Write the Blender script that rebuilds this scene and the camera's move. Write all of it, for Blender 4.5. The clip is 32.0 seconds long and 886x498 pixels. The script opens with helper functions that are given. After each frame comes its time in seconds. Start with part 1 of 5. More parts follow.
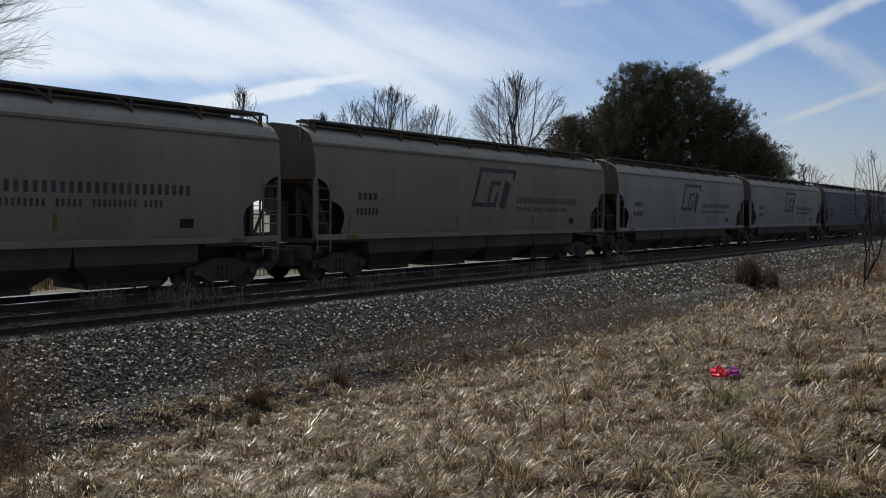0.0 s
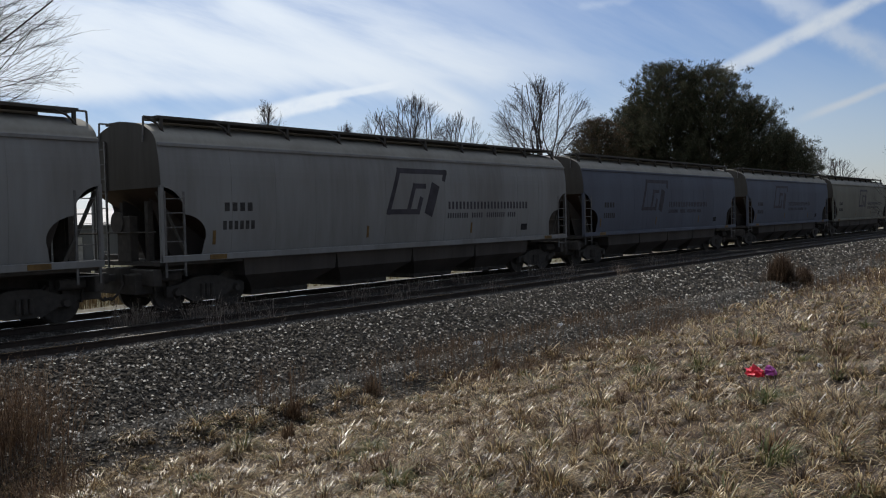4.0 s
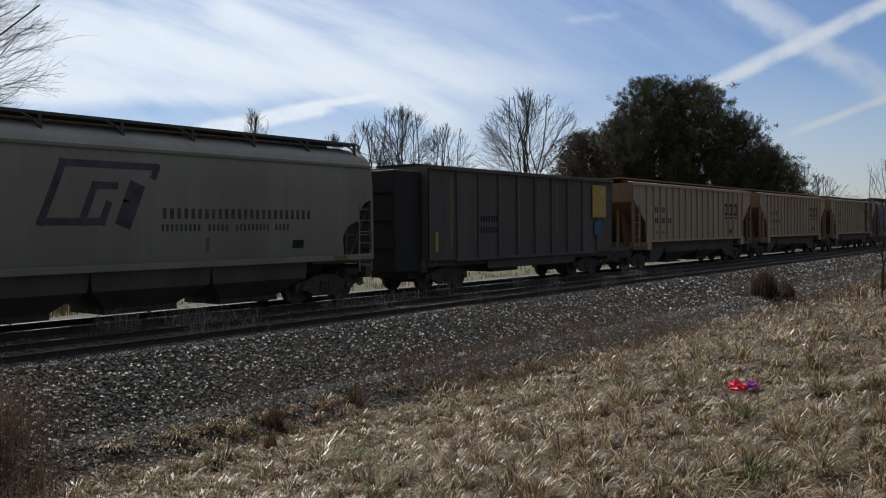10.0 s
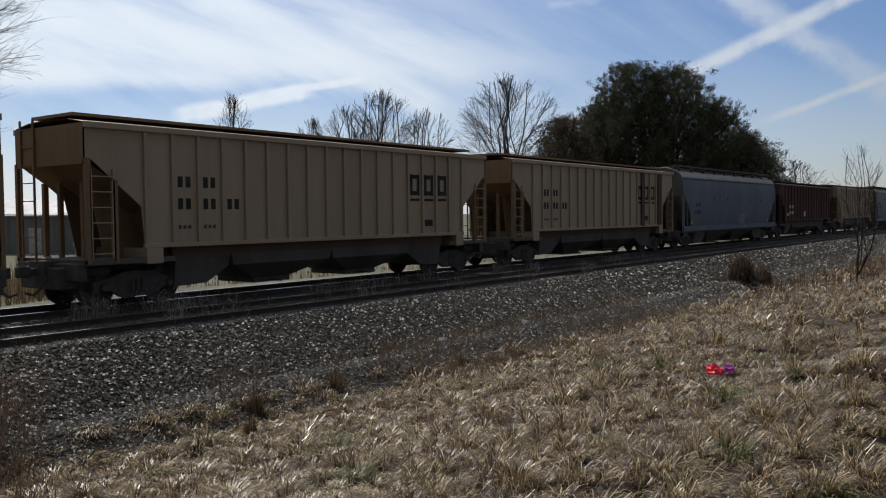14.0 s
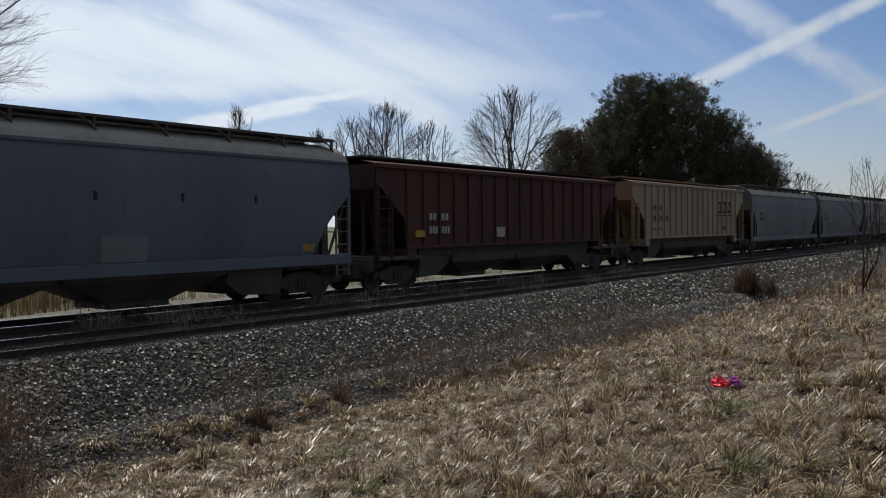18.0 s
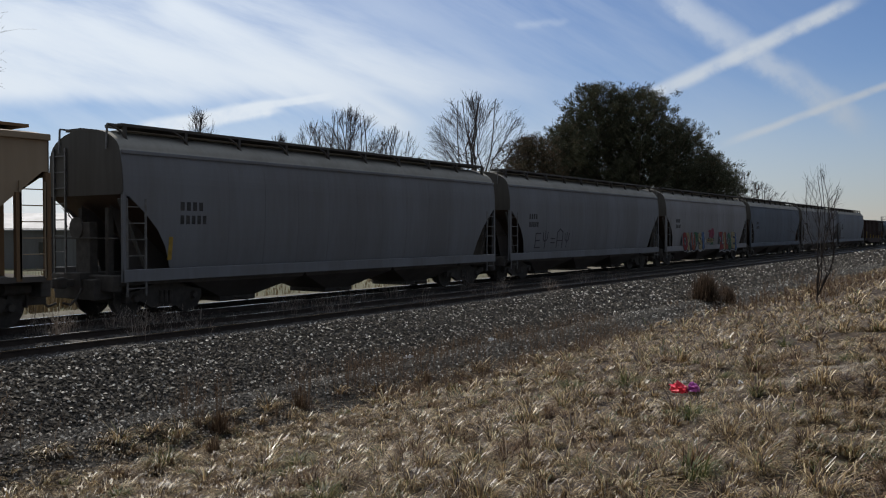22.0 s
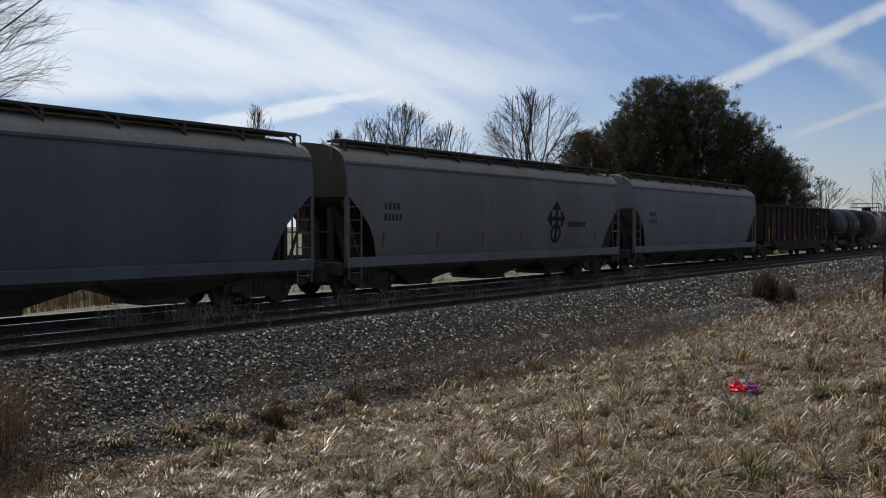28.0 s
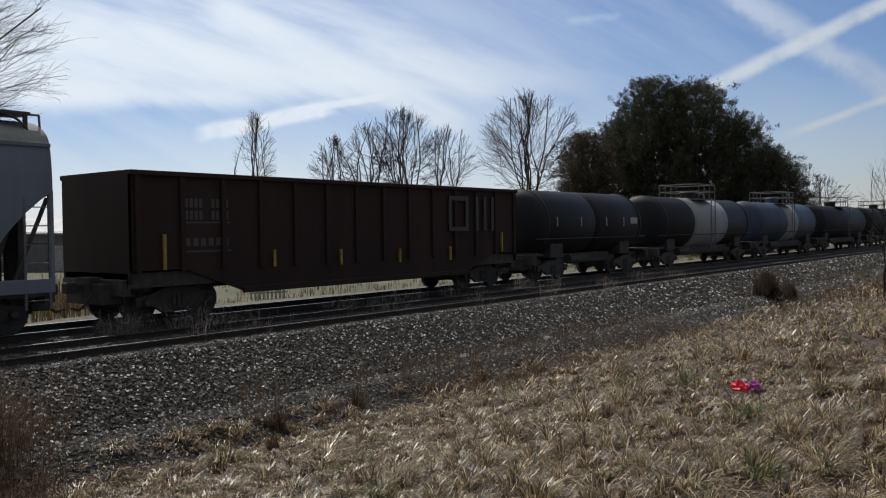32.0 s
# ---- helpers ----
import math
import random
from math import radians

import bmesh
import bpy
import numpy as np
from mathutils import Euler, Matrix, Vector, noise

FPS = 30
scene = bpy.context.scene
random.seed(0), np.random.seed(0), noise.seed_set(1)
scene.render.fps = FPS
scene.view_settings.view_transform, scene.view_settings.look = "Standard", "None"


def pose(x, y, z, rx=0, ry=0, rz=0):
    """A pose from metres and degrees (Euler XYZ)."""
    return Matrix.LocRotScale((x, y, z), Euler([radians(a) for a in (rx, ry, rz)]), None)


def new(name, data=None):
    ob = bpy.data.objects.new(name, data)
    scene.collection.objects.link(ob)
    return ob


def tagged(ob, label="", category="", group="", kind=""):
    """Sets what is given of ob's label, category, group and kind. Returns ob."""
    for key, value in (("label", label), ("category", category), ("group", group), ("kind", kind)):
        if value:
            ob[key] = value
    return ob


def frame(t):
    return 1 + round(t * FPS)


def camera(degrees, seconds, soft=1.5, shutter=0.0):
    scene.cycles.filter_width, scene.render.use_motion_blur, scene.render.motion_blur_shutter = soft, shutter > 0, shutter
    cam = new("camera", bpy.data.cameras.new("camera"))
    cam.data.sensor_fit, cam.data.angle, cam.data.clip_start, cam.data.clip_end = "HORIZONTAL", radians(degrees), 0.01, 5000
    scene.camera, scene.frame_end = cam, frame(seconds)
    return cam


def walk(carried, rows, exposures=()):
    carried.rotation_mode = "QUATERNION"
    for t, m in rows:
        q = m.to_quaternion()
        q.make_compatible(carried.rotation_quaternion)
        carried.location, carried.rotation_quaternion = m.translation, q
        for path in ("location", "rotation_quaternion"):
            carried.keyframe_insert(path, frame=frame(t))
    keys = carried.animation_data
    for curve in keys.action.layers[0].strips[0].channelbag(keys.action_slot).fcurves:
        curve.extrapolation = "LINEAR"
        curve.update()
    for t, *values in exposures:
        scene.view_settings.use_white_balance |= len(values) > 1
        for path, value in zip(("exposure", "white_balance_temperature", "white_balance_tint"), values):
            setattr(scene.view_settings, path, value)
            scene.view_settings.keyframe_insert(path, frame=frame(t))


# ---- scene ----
EYE = (0.0, 0.0, 2.1)
cam = camera(55.18, 32.0, soft=1.1)
PATH = [
    (0, 87.44, -0.56, -52.71), (0.5, 87.34, -0.10, -52.01), (1, 88.03, 0.86, -51.71), (1.5, 89.45, 1.84, -50.77),
    (2, 89.16, 1.71, -50.12), (2.5, 88.48, 1.35, -50.54), (3, 88.12, 1.37, -51.16), (3.5, 87.94, 1.60, -51.06),
    (5.5, 88.49, -0.05, -50.45), (6, 89.09, 0.42, -51.45), (6.5, 89.66, 0.56, -52.08), (7, 89.70, 0.80, -51.53),
    (7.5, 89.48, 0.96, -51.36), (8, 89.29, 0.92, -51.84), (8.5, 88.85, 0.59, -53.46), (9, 88.80, 0.25, -54.51),
    (9.5, 88.71, 0.34, -53.56), (10, 88.67, 0.60, -51.85), (10.5, 88.54, 0.75, -50.87), (11, 88.18, 0.69, -50.51),
    (11.5, 88.02, 0.48, -51.72), (12, 88.38, 0.33, -52.91), (12.5, 88.27, 0.06, -53.61), (13, 88.01, 0.41, -53.18),
    (13.5, 87.90, 0.68, -52.60), (14, 87.65, 0.53, -53.18), (14.5, 88.04, 0.25, -54.43), (16.5, 88.85, 0.53, -54.53),
    (17, 88.85, 0.49, -54.02), (17.5, 88.48, 0.54, -53.36), (18, 88.45, 0.50, -52.88), (18.5, 88.18, 0.52, -52.64),
    (19, 88.03, 0.45, -52.69), (19.5, 88.24, 0.38, -52.93), (20, 88.24, 0.47, -52.93), (20.5, 88.33, 0.57, -53.24),
    (21, 88.97, 0.38, -54.44), (21.5, 89.03, 0.19, -55.38), (22, 88.83, 0.07, -55.39), (22.5, 88.81, 0.25, -55.01),
    (23, 88.78, 0.18, -54.85), (23.5, 88.68, 0.16, -54.64), (24, 88.50, 0.19, -54.30), (24.5, 88.40, 0.13, -54.02),
    (25, 88.56, 0.40, -52.30), (25.5, 88.53, 0.63, -51.10), (26, 88.32, 0.43, -51.26), (26.5, 88.23, -0.07, -51.82),
    (28.5, 88.58, -0.07, -51.71), (29, 88.14, 0.28, -51.77), (29.5, 88.19, 0.46, -52.15), (30, 89.51, 0.54, -52.96),
    (30.5, 89.97, 0.65, -52.87), (31, 89.35, 0.78, -52.04), (31.5, 88.78, 0.83, -51.77), (32, 88.75, 0.78, -51.75),
]
walk(cam, [(t, pose(*EYE, rx, ry, rz)) for t, rx, ry, rz in PATH],
     [(0, 0.06), (8, 0.05), (12, 0.07), (16, 0.02), (22, -0.02), (25, -0.05), (28.5, 0.02), (31, 0.07), (32, 0.04)])

# ---- light ----
SUN_EL, SUN_AZ = 50.0, 64.0      # degrees above the horizon; degrees from the track's +x towards +y
sun_way = Vector((math.cos(radians(SUN_EL)) * math.cos(radians(SUN_AZ)),
                  math.cos(radians(SUN_EL)) * math.sin(radians(SUN_AZ)), math.sin(radians(SUN_EL))))
sun = new("sun", bpy.data.lights.new("sun", "SUN"))
sun.data.energy, sun.data.angle, sun.data.color = 3.0, radians(0.6), (1.0, 0.95, 0.87)
sun.rotation_mode = "QUATERNION"
sun.rotation_quaternion = sun_way.to_track_quat("Z", "Y")


def build_world():
    w = bpy.data.worlds.new("sky")
    scene.world = w
    w.use_nodes = True
    t = w.node_tree
    t.nodes.clear()
    N, L = t.nodes, t.links
    out, bg = N.new("ShaderNodeOutputWorld"), N.new("ShaderNodeBackground")
    sky = N.new("ShaderNodeTexSky")
    sky.sky_type, sky.sun_disc = "NISHITA", False
    sky.sun_elevation, sky.sun_rotation = radians(SUN_EL), radians(90 - SUN_AZ)
    sky.air_density, sky.dust_density, sky.ozone_density = 1.0, 0.12, 3.0
    bg.inputs["Strength"].default_value = SKY_STRENGTH
    co = N.new("ShaderNodeTexCoord")

    def val(x):
        n = N.new("ShaderNodeValue")
        n.outputs[0].default_value = x
        return n.outputs[0]

    def m(op, a, b=None, c=None, clamp=False):
        n = N.new("ShaderNodeMath")
        n.operation, n.use_clamp = op, clamp
        for i, s in enumerate((a, b, c)):
            if s is None:
                continue
            if isinstance(s, (int, float)):
                n.inputs[i].default_value = s
            else:
                L.new(s, n.inputs[i])
        return n.outputs[0]

    def ramp(v, a, b):
        n = N.new("ShaderNodeMapRange")
        n.interpolation_type = "SMOOTHSTEP"
        L.new(v, n.inputs[0])
        n.inputs[1].default_value, n.inputs[2].default_value = a, b
        return n.outputs[0]

    def dot(vec):
        n = N.new("ShaderNodeVectorMath")
        n.operation = "DOT_PRODUCT"
        L.new(co.outputs["Generated"], n.inputs[0])
        n.inputs[1].default_value = vec
        return n.outputs["Value"]

    # a flat chart of the southern sky: u to the right, v up, in tangents
    ahead = dot((0.79477, 0.60594, -0.03439))
    front = ramp(ahead, 0.25, 0.6)
    safe = m("MAXIMUM", ahead, 0.2)
    u = m("DIVIDE", dot((0.60606, -0.79538, -0.00787)), safe)
    v = m("DIVIDE", dot((0.03212, 0.01458, 0.99938)), safe)
    height = dot((0, 0, 1))
    near_sun = dot(tuple(sun_way))
    comb = N.new("ShaderNodeCombineXYZ")
    L.new(u, comb.inputs[0])
    L.new(v, comb.inputs[1])

    def wave(scale, detail, rough, stretch=(1, 1, 1), turn=0.0, shift=(0, 0, 0)):
        mp = N.new("ShaderNodeMapping")
        mp.vector_type = "TEXTURE"
        mp.inputs["Scale"].default_value = tuple(1 / s for s in stretch)
        mp.inputs["Rotation"].default_value = (0, 0, radians(turn))
        mp.inputs["Location"].default_value = shift
        L.new(comb.outputs[0], mp.inputs[0])
        n = N.new("ShaderNodeTexNoise")
        n.inputs["Scale"].default_value, n.inputs["Detail"].default_value, n.inputs["Roughness"].default_value = scale, detail, rough
        L.new(mp.outputs[0], n.inputs["Vector"])
        return n.outputs["Fac"]

    fine = wave(26.0, 6, 0.6)
    soft = wave(7.0, 5, 0.55)
    streaks = wave(5.5, 7, 0.62, (0.28, 1.5, 1), -17)
    wisps = wave(9.0, 6, 0.6, (0.25, 1.5, 1), -28, (0.3, 0.1, 0))

    def line(p, q):
        (ax, ay), (bx, by) = p, q
        ln = math.hypot(bx - ax, by - ay)
        dx, dy = (bx - ax) / ln, (by - ay) / ln
        across = m("ADD", m("MULTIPLY", u, -dy), m("MULTIPLY_ADD", v, dx, ax * dy - ay * dx))
        along = m("ADD", m("MULTIPLY", u, dx), m("MULTIPLY_ADD", v, dy, -ax * dx - ay * dy))
        return across, along, ln

    def trail(p, q, width, core, fray, keep, tex):
        """A vapour trail or cloud streak: a band between two places of the chart."""
        across, along, ln = line(p, q)
        wob = m("MULTIPLY_ADD", tex, width * fray * 2.0, -width * fray)
        d = m("ABSOLUTE", m("ADD", across, wob))
        band = m("SUBTRACT", 1.0, ramp(d, width * core, width))
        ends = m("MULTIPLY", ramp(along, -0.12 * ln, 0.06 * ln), m("SUBTRACT", 1.0, ramp(along, 0.9 * ln, 1.1 * ln)))
        return m("MULTIPLY", m("MULTIPLY", band, ends), m("MULTIPLY", keep, m("MULTIPLY_ADD", ramp(tex, 0.25, 0.6), 0.45, 0.55)))

    def blend(a, b):
        # one veil behind another
        return m("SUBTRACT", 1.0, m("MULTIPLY", m("SUBTRACT", 1.0, a), m("SUBTRACT", 1.0, b)))

    cover = None
    for kind, *args in TRAILS:
        one = trail(*args, (fine, soft, wisps)[kind])
        cover = one if cover is None else blend(cover, one)
    # the bank of cirrus high on the sun's side, with its lower edge
    across, along, ln = line((-0.55, 0.172), (0.02, 0.182))
    bank = ramp(m("ADD", across, m("MULTIPLY_ADD", soft, 0.05, -0.025)), -0.004, 0.03)
    side, _, _ = line((-0.30, 0.30), (0.02, 0.155))
    right = m("SUBTRACT", 1.0, ramp(m("ADD", side, m("MULTIPLY_ADD", wisps, 0.08, -0.04)), 0.0, 0.17))
    bank = m("MULTIPLY", m("MULTIPLY", bank, right), m("MULTIPLY_ADD", ramp(streaks, 0.34, 0.62), 0.72, 0.22))
    thin = m("MULTIPLY", m("MULTIPLY", ramp(wisps, 0.25, 0.7), 0.36), m("SUBTRACT", 1.0, ramp(u, 0.05, 0.65)))
    low = m("MULTIPLY", m("SUBTRACT", 1.0, ramp(m("ADD", v, m("MULTIPLY", u, -0.08)), 0.03, 0.21)), m("MULTIPLY_ADD", ramp(u, -0.1, 0.5), -0.34, 0.8))
    for one in (bank, thin, low):
        cover = blend(cover, one)
    # away from the sun a thin even veil goes on over the whole sky
    cover = m("ADD", m("MULTIPLY", cover, front), m("MULTIPLY", m("SUBTRACT", 1.0, front), 0.75), clamp=True)
    hs = N.new("ShaderNodeHueSaturation")
    hs.inputs["Saturation"].default_value, hs.inputs["Value"].default_value = SKY_SAT, 1.0
    L.new(sky.outputs[0], hs.inputs["Color"])
    tint = N.new("ShaderNodeMix")
    tint.data_type, tint.blend_type = "RGBA", "MULTIPLY"
    tint.inputs["Factor"].default_value = 1.0
    L.new(hs.outputs[0], tint.inputs["A"])
    tint.inputs["B"].default_value = SKY_TINT
    # thin ice cloud glows most towards the sun
    glow = m("MULTIPLY_ADD", ramp(near_sun, 0.1, 0.85), 0.8, 0.22)
    cl = N.new("ShaderNodeMix")
    cl.data_type, cl.blend_type = "RGBA", "MULTIPLY"
    cl.inputs["Factor"].default_value = 1.0
    cl.inputs["A"].default_value = (*CLOUD, 1)
    cg = N.new("ShaderNodeCombineColor")
    for k in range(3):
        L.new(glow, cg.inputs[k])
    L.new(cg.outputs[0], cl.inputs["B"])
    mix = N.new("ShaderNodeMix")
    mix.data_type = "RGBA"
    L.new(cover, mix.inputs["Factor"])
    L.new(tint.outputs["Result"], mix.inputs["A"])
    L.new(cl.outputs["Result"], mix.inputs["B"])
    L.new(mix.outputs["Result"], bg.inputs["Color"])
    L.new(bg.outputs[0], out.inputs["Surface"])


SKY_SAT, SKY_TINT = 1.12, (1.19, 1.13, 1.27, 1)
SKY_STRENGTH = 0.062
CLOUD = (12.4, 13.55, 14.9)
TRAILS = [(0, (0.290, 0.197), (0.545, 0.318), 0.0135, 0.15, 0.30, 0.85),
          (0, (0.322, 0.316), (0.551, 0.170), 0.0265, 0.10, 0.55, 0.56),
          (0, (0.400, 0.148), (0.640, 0.236), 0.0072, 0.10, 0.30, 0.75),
          (0, (-0.299, 0.151), (-0.149, 0.181), 0.0140, 0.35, 0.40, 1.00),
          (0, (-0.189, 0.177), (-0.083, 0.194), 0.0067, 0.30, 0.40, 0.95),
          (2, (-0.283, 0.301), (0.011, 0.157), 0.0280, 0.20, 0.60, 0.85),
          (2, (-0.563, 0.301), (-0.096, 0.194), 0.0367, 0.10, 0.80, 0.80),
          (0, (0.134, 0.282), (0.194, 0.286), 0.0080, 0.00, 0.90, 0.20),
          (2, (-0.563, 0.201), (-0.243, 0.194), 0.0200, 0.00, 0.80, 0.60),
          (2, (-0.109, 0.254), (0.117, 0.167), 0.0400, 0.00, 0.80, 0.30)]
build_world()

# ---- materials ----
MATS = {}


def material(name, color, rough=0.7, metal=0.0, spread=0.25, scale=6.0, bump=0.0, fine=60.0, second=None, streak=False, per_object=0.0, spec=0.4):
    """A painted, earthen or metal surface with variation at two scales."""
    if name in MATS:
        return MATS[name]
    mat = bpy.data.materials.new(name)
    mat.use_nodes = True
    t = mat.node_tree
    N, L = t.nodes, t.links
    b = N["Principled BSDF"]
    co = N.new("ShaderNodeTexCoord")
    mp = N.new("ShaderNodeMapping")
    L.new(co.outputs["Object"], mp.inputs[0])
    if streak:
        mp.inputs["Scale"].default_value = (1.0, 1.0, 0.12)
    big, small = N.new("ShaderNodeTexNoise"), N.new("ShaderNodeTexNoise")
    for n, s in ((big, scale), (small, fine)):
        L.new(mp.outputs[0], n.inputs["Vector"])
        n.inputs["Scale"].default_value, n.inputs["Detail"].default_value = s, 5
    ramp = N.new("ShaderNodeValToRGB")
    ramp.color_ramp.elements[0].position, ramp.color_ramp.elements[1].position = 0.32, 0.68
    dark = second or tuple(c * (1 - spread) for c in color)
    lite = color if second else tuple(min(1, c * (1 + spread)) for c in color)
    ramp.color_ramp.elements[0].color, ramp.color_ramp.elements[1].color = (*dark, 1), (*lite, 1)
    mid = N.new("ShaderNodeMath")
    mid.operation = "MULTIPLY_ADD"
    L.new(small.outputs["Fac"], mid.inputs[0])
    mid.inputs[1].default_value = 0.45
    L.new(big.outputs["Fac"], mid.inputs[2])
    sub = N.new("ShaderNodeMath")
    sub.operation = "SUBTRACT"
    L.new(mid.outputs[0], sub.inputs[0])
    sub.inputs[1].default_value = 0.225
    L.new(sub.outputs[0], ramp.inputs[0])
    col = ramp.outputs[0]
    if per_object:
        info = N.new("ShaderNodeObjectInfo")
        rg = N.new("ShaderNodeMapRange")
        L.new(info.outputs["Random"], rg.inputs[0])
        rg.inputs[3].default_value, rg.inputs[4].default_value = 1 - per_object, 1 + per_object
        hs = N.new("ShaderNodeHueSaturation")
        L.new(rg.outputs[0], hs.inputs["Value"])
        L.new(col, hs.inputs["Color"])
        col = hs.outputs[0]
    L.new(col, b.inputs["Base Color"])
    b.inputs["Roughness"].default_value, b.inputs["Metallic"].default_value = rough, metal
    b.inputs["Specular IOR Level"].default_value = spec
    if bump:
        bp = N.new("ShaderNodeBump")
        bp.inputs["Strength"].default_value, bp.inputs["Distance"].default_value = bump, 0.02
        L.new(mid.outputs[0], bp.inputs["Height"])
        L.new(bp.outputs[0], b.inputs["Normal"])
    MATS[name] = mat
    return mat


# ---- building blocks ----
def part(name, bm, mat, parent=None, label="", smooth=False, at=None):
    """Links a bmesh as one mesh object, under a thing or a part."""
    me = bpy.data.meshes.new(name)
    bm.to_mesh(me)
    bm.free()
    me.materials.append(mat)
    if smooth:
        me.polygons.foreach_set("use_smooth", [True] * len(me.polygons))
    ob = new(name, me)
    if parent:
        ob.parent = parent
    if at is not None:
        ob.matrix_basis = at
    if label:
        ob["label"] = label
    return ob


def again(ob, m, parent=None):
    """The same part once more, on the same mesh."""
    o = new(ob.name.split(".")[0], ob.data)
    o.parent = parent or ob.parent
    o.matrix_basis = m
    if "label" in ob:
        o["label"] = ob["label"]
    return o


def box(bm, x0, x1, y0, y1, z0, z1, bevel=0.0):
    vs = [bm.verts.new((x, y, z)) for x in (x0, x1) for y in (y0, y1) for z in (z0, z1)]
    fs = [bm.faces.new([vs[i] for i in q]) for q in ((0, 1, 3, 2), (4, 6, 7, 5), (0, 4, 5, 1), (2, 3, 7, 6), (0, 2, 6, 4), (1, 5, 7, 3))]
    if bevel:
        es = {e for f in fs for e in f.edges}
        bmesh.ops.bevel(bm, geom=list(es), offset=bevel, segments=2, affect="EDGES", profile=0.5)
    return bm


def slab(x0, x1, y0, y1, z0, z1, bevel=0.0):
    return box(bmesh.new(), x0, x1, y0, y1, z0, z1, bevel)


def prism(bm, outline, y0, y1):
    """A plate: an outline in x and z, pulled along y."""
    a = [bm.verts.new((x, y0, z)) for x, z in outline]
    b = [bm.verts.new((x, y1, z)) for x, z in outline]
    n = len(a)
    bm.faces.new(a)
    bm.faces.new(b[::-1])
    for i in range(n):
        bm.faces.new((a[i], b[i], b[(i + 1) % n], a[(i + 1) % n]))
    return bm


def loft(bm, rings, close=True, caps=True):
    """Skin over rings of points."""
    vs = [[bm.verts.new(p) for p in r] for r in rings]
    n = len(vs[0])
    for a, b in zip(vs, vs[1:]):
        for i in range(n if close else n - 1):
            j = (i + 1) % n
            bm.faces.new((a[i], a[j], b[j], b[i]))
    if caps and close:
        bm.faces.new(vs[0][::-1])
        bm.faces.new(vs[-1])
    return bm


def tube(bm, a, b, r0, r1=None, n=8, caps=True):
    a, b = Vector(a), Vector(b)
    r1 = r0 if r1 is None else r1
    q = (b - a).to_track_quat("Z", "Y")
    rings = [[c + q @ Vector((r * math.cos(k * 2 * math.pi / n), r * math.sin(k * 2 * math.pi / n), 0)) for k in range(n)] for c, r in ((a, r0), (b, r1))]
    return loft(bm, rings, True, caps)


def pipe(bm, pts, r, n=6):
    for a, b in zip(pts, pts[1:]):
        tube(bm, a, b, r, r, n)
    return bm


def thing(name, label, category, group="", m=None, kind=""):
    ob = new(name)
    if m is not None:
        ob.matrix_basis = m
    return tagged(ob, label, category, group, kind)


def interp(pts, x):
    for (a, fa), (b, fb) in zip(pts, pts[1:]):
        if x <= b:
            k = min(1, max(0, (x - a) / (b - a)))
            return fa + (fb - fa) * k
    return pts[-1][1]

# ---- the ground ----
TRACK_FAR, TRACK_NEAR = 19.2, 15.65     # centre lines of the two tracks, which run along x
PROFILE = [(-60, 1.1), (-3, 0.6), (0, 0.5), (1.5, 0.38), (4, -0.1), (7, -0.8), (10, -1.28), (10.9, -1.36), (11.3, -1.26), (11.75, -1.02), (12.15, -0.97), (12.6, -1.08), (14.25, -0.17), (14.6, -0.15),
           (20.7, -0.16), (21.3, -0.24), (23.6, -0.3), (25.2, -0.85), (27, -1.0), (40, -0.9), (90, -0.6), (2600, 1.9)]


def ground_z(x, y):
    z = interp(PROFILE, y)
    if y < 11.0:
        k = min(1, (11.0 - y) / 1.2)
        z += k * (0.07 * noise.noise((x * 0.45, y * 0.45, 0)) + 0.085 * noise.noise((x * 1.3, y * 1.3, 3)) + 0.06 * noise.noise((x * 2.9, y * 2.9, 6)))
    elif y < 14.4:
        z += 0.035 * noise.noise((x * 0.9, y * 1.1, 7))
    elif y > 23:
        z += 0.12 * noise.noise((x * 0.15, y * 0.15, 5))
    return z


def grid_sheet(name, xs, ys, mat, drop=0.0):
    vs = [(x, y, ground_z(x, y) - drop) for y in ys for x in xs]
    n = len(xs)
    fs = [(j * n + i, j * n + i + 1, (j + 1) * n + i + 1, (j + 1) * n + i) for j in range(len(ys) - 1) for i in range(n - 1)]
    me = bpy.data.meshes.new(name)
    me.from_pydata(vs, [], fs)
    me.materials.append(mat)
    me.polygons.foreach_set("use_smooth", [True] * len(me.polygons))
    return new(name, me)


def steps(a, b, d):
    n = max(1, round((b - a) / d))
    return [a + (b - a) * i / n for i in range(n + 1)]


earth = material("dry_earth", (0.085, 0.06, 0.037), 0.95, second=(0.035, 0.024, 0.015), scale=1.4, fine=14, bump=0.6)
field = material("winter_field", (0.15, 0.135, 0.08), 0.95, second=(0.08, 0.085, 0.045), scale=0.25, fine=5, bump=0.3)
# the track bed's dark colour has the train's shade painted into it
bed = material("oil_stained_bed", (0.075, 0.068, 0.061), 0.95, second=(0.04, 0.037, 0.034), scale=9, fine=26, bump=1.0)
gravel = material("pale_gravel", (0.17, 0.15, 0.11), 0.95, second=(0.09, 0.08, 0.057), scale=2.2, fine=18, bump=0.5)
stone = material("ballast", (0.11, 0.099, 0.085), 0.95, second=(0.02, 0.018, 0.016), scale=11, fine=26, bump=1.0)

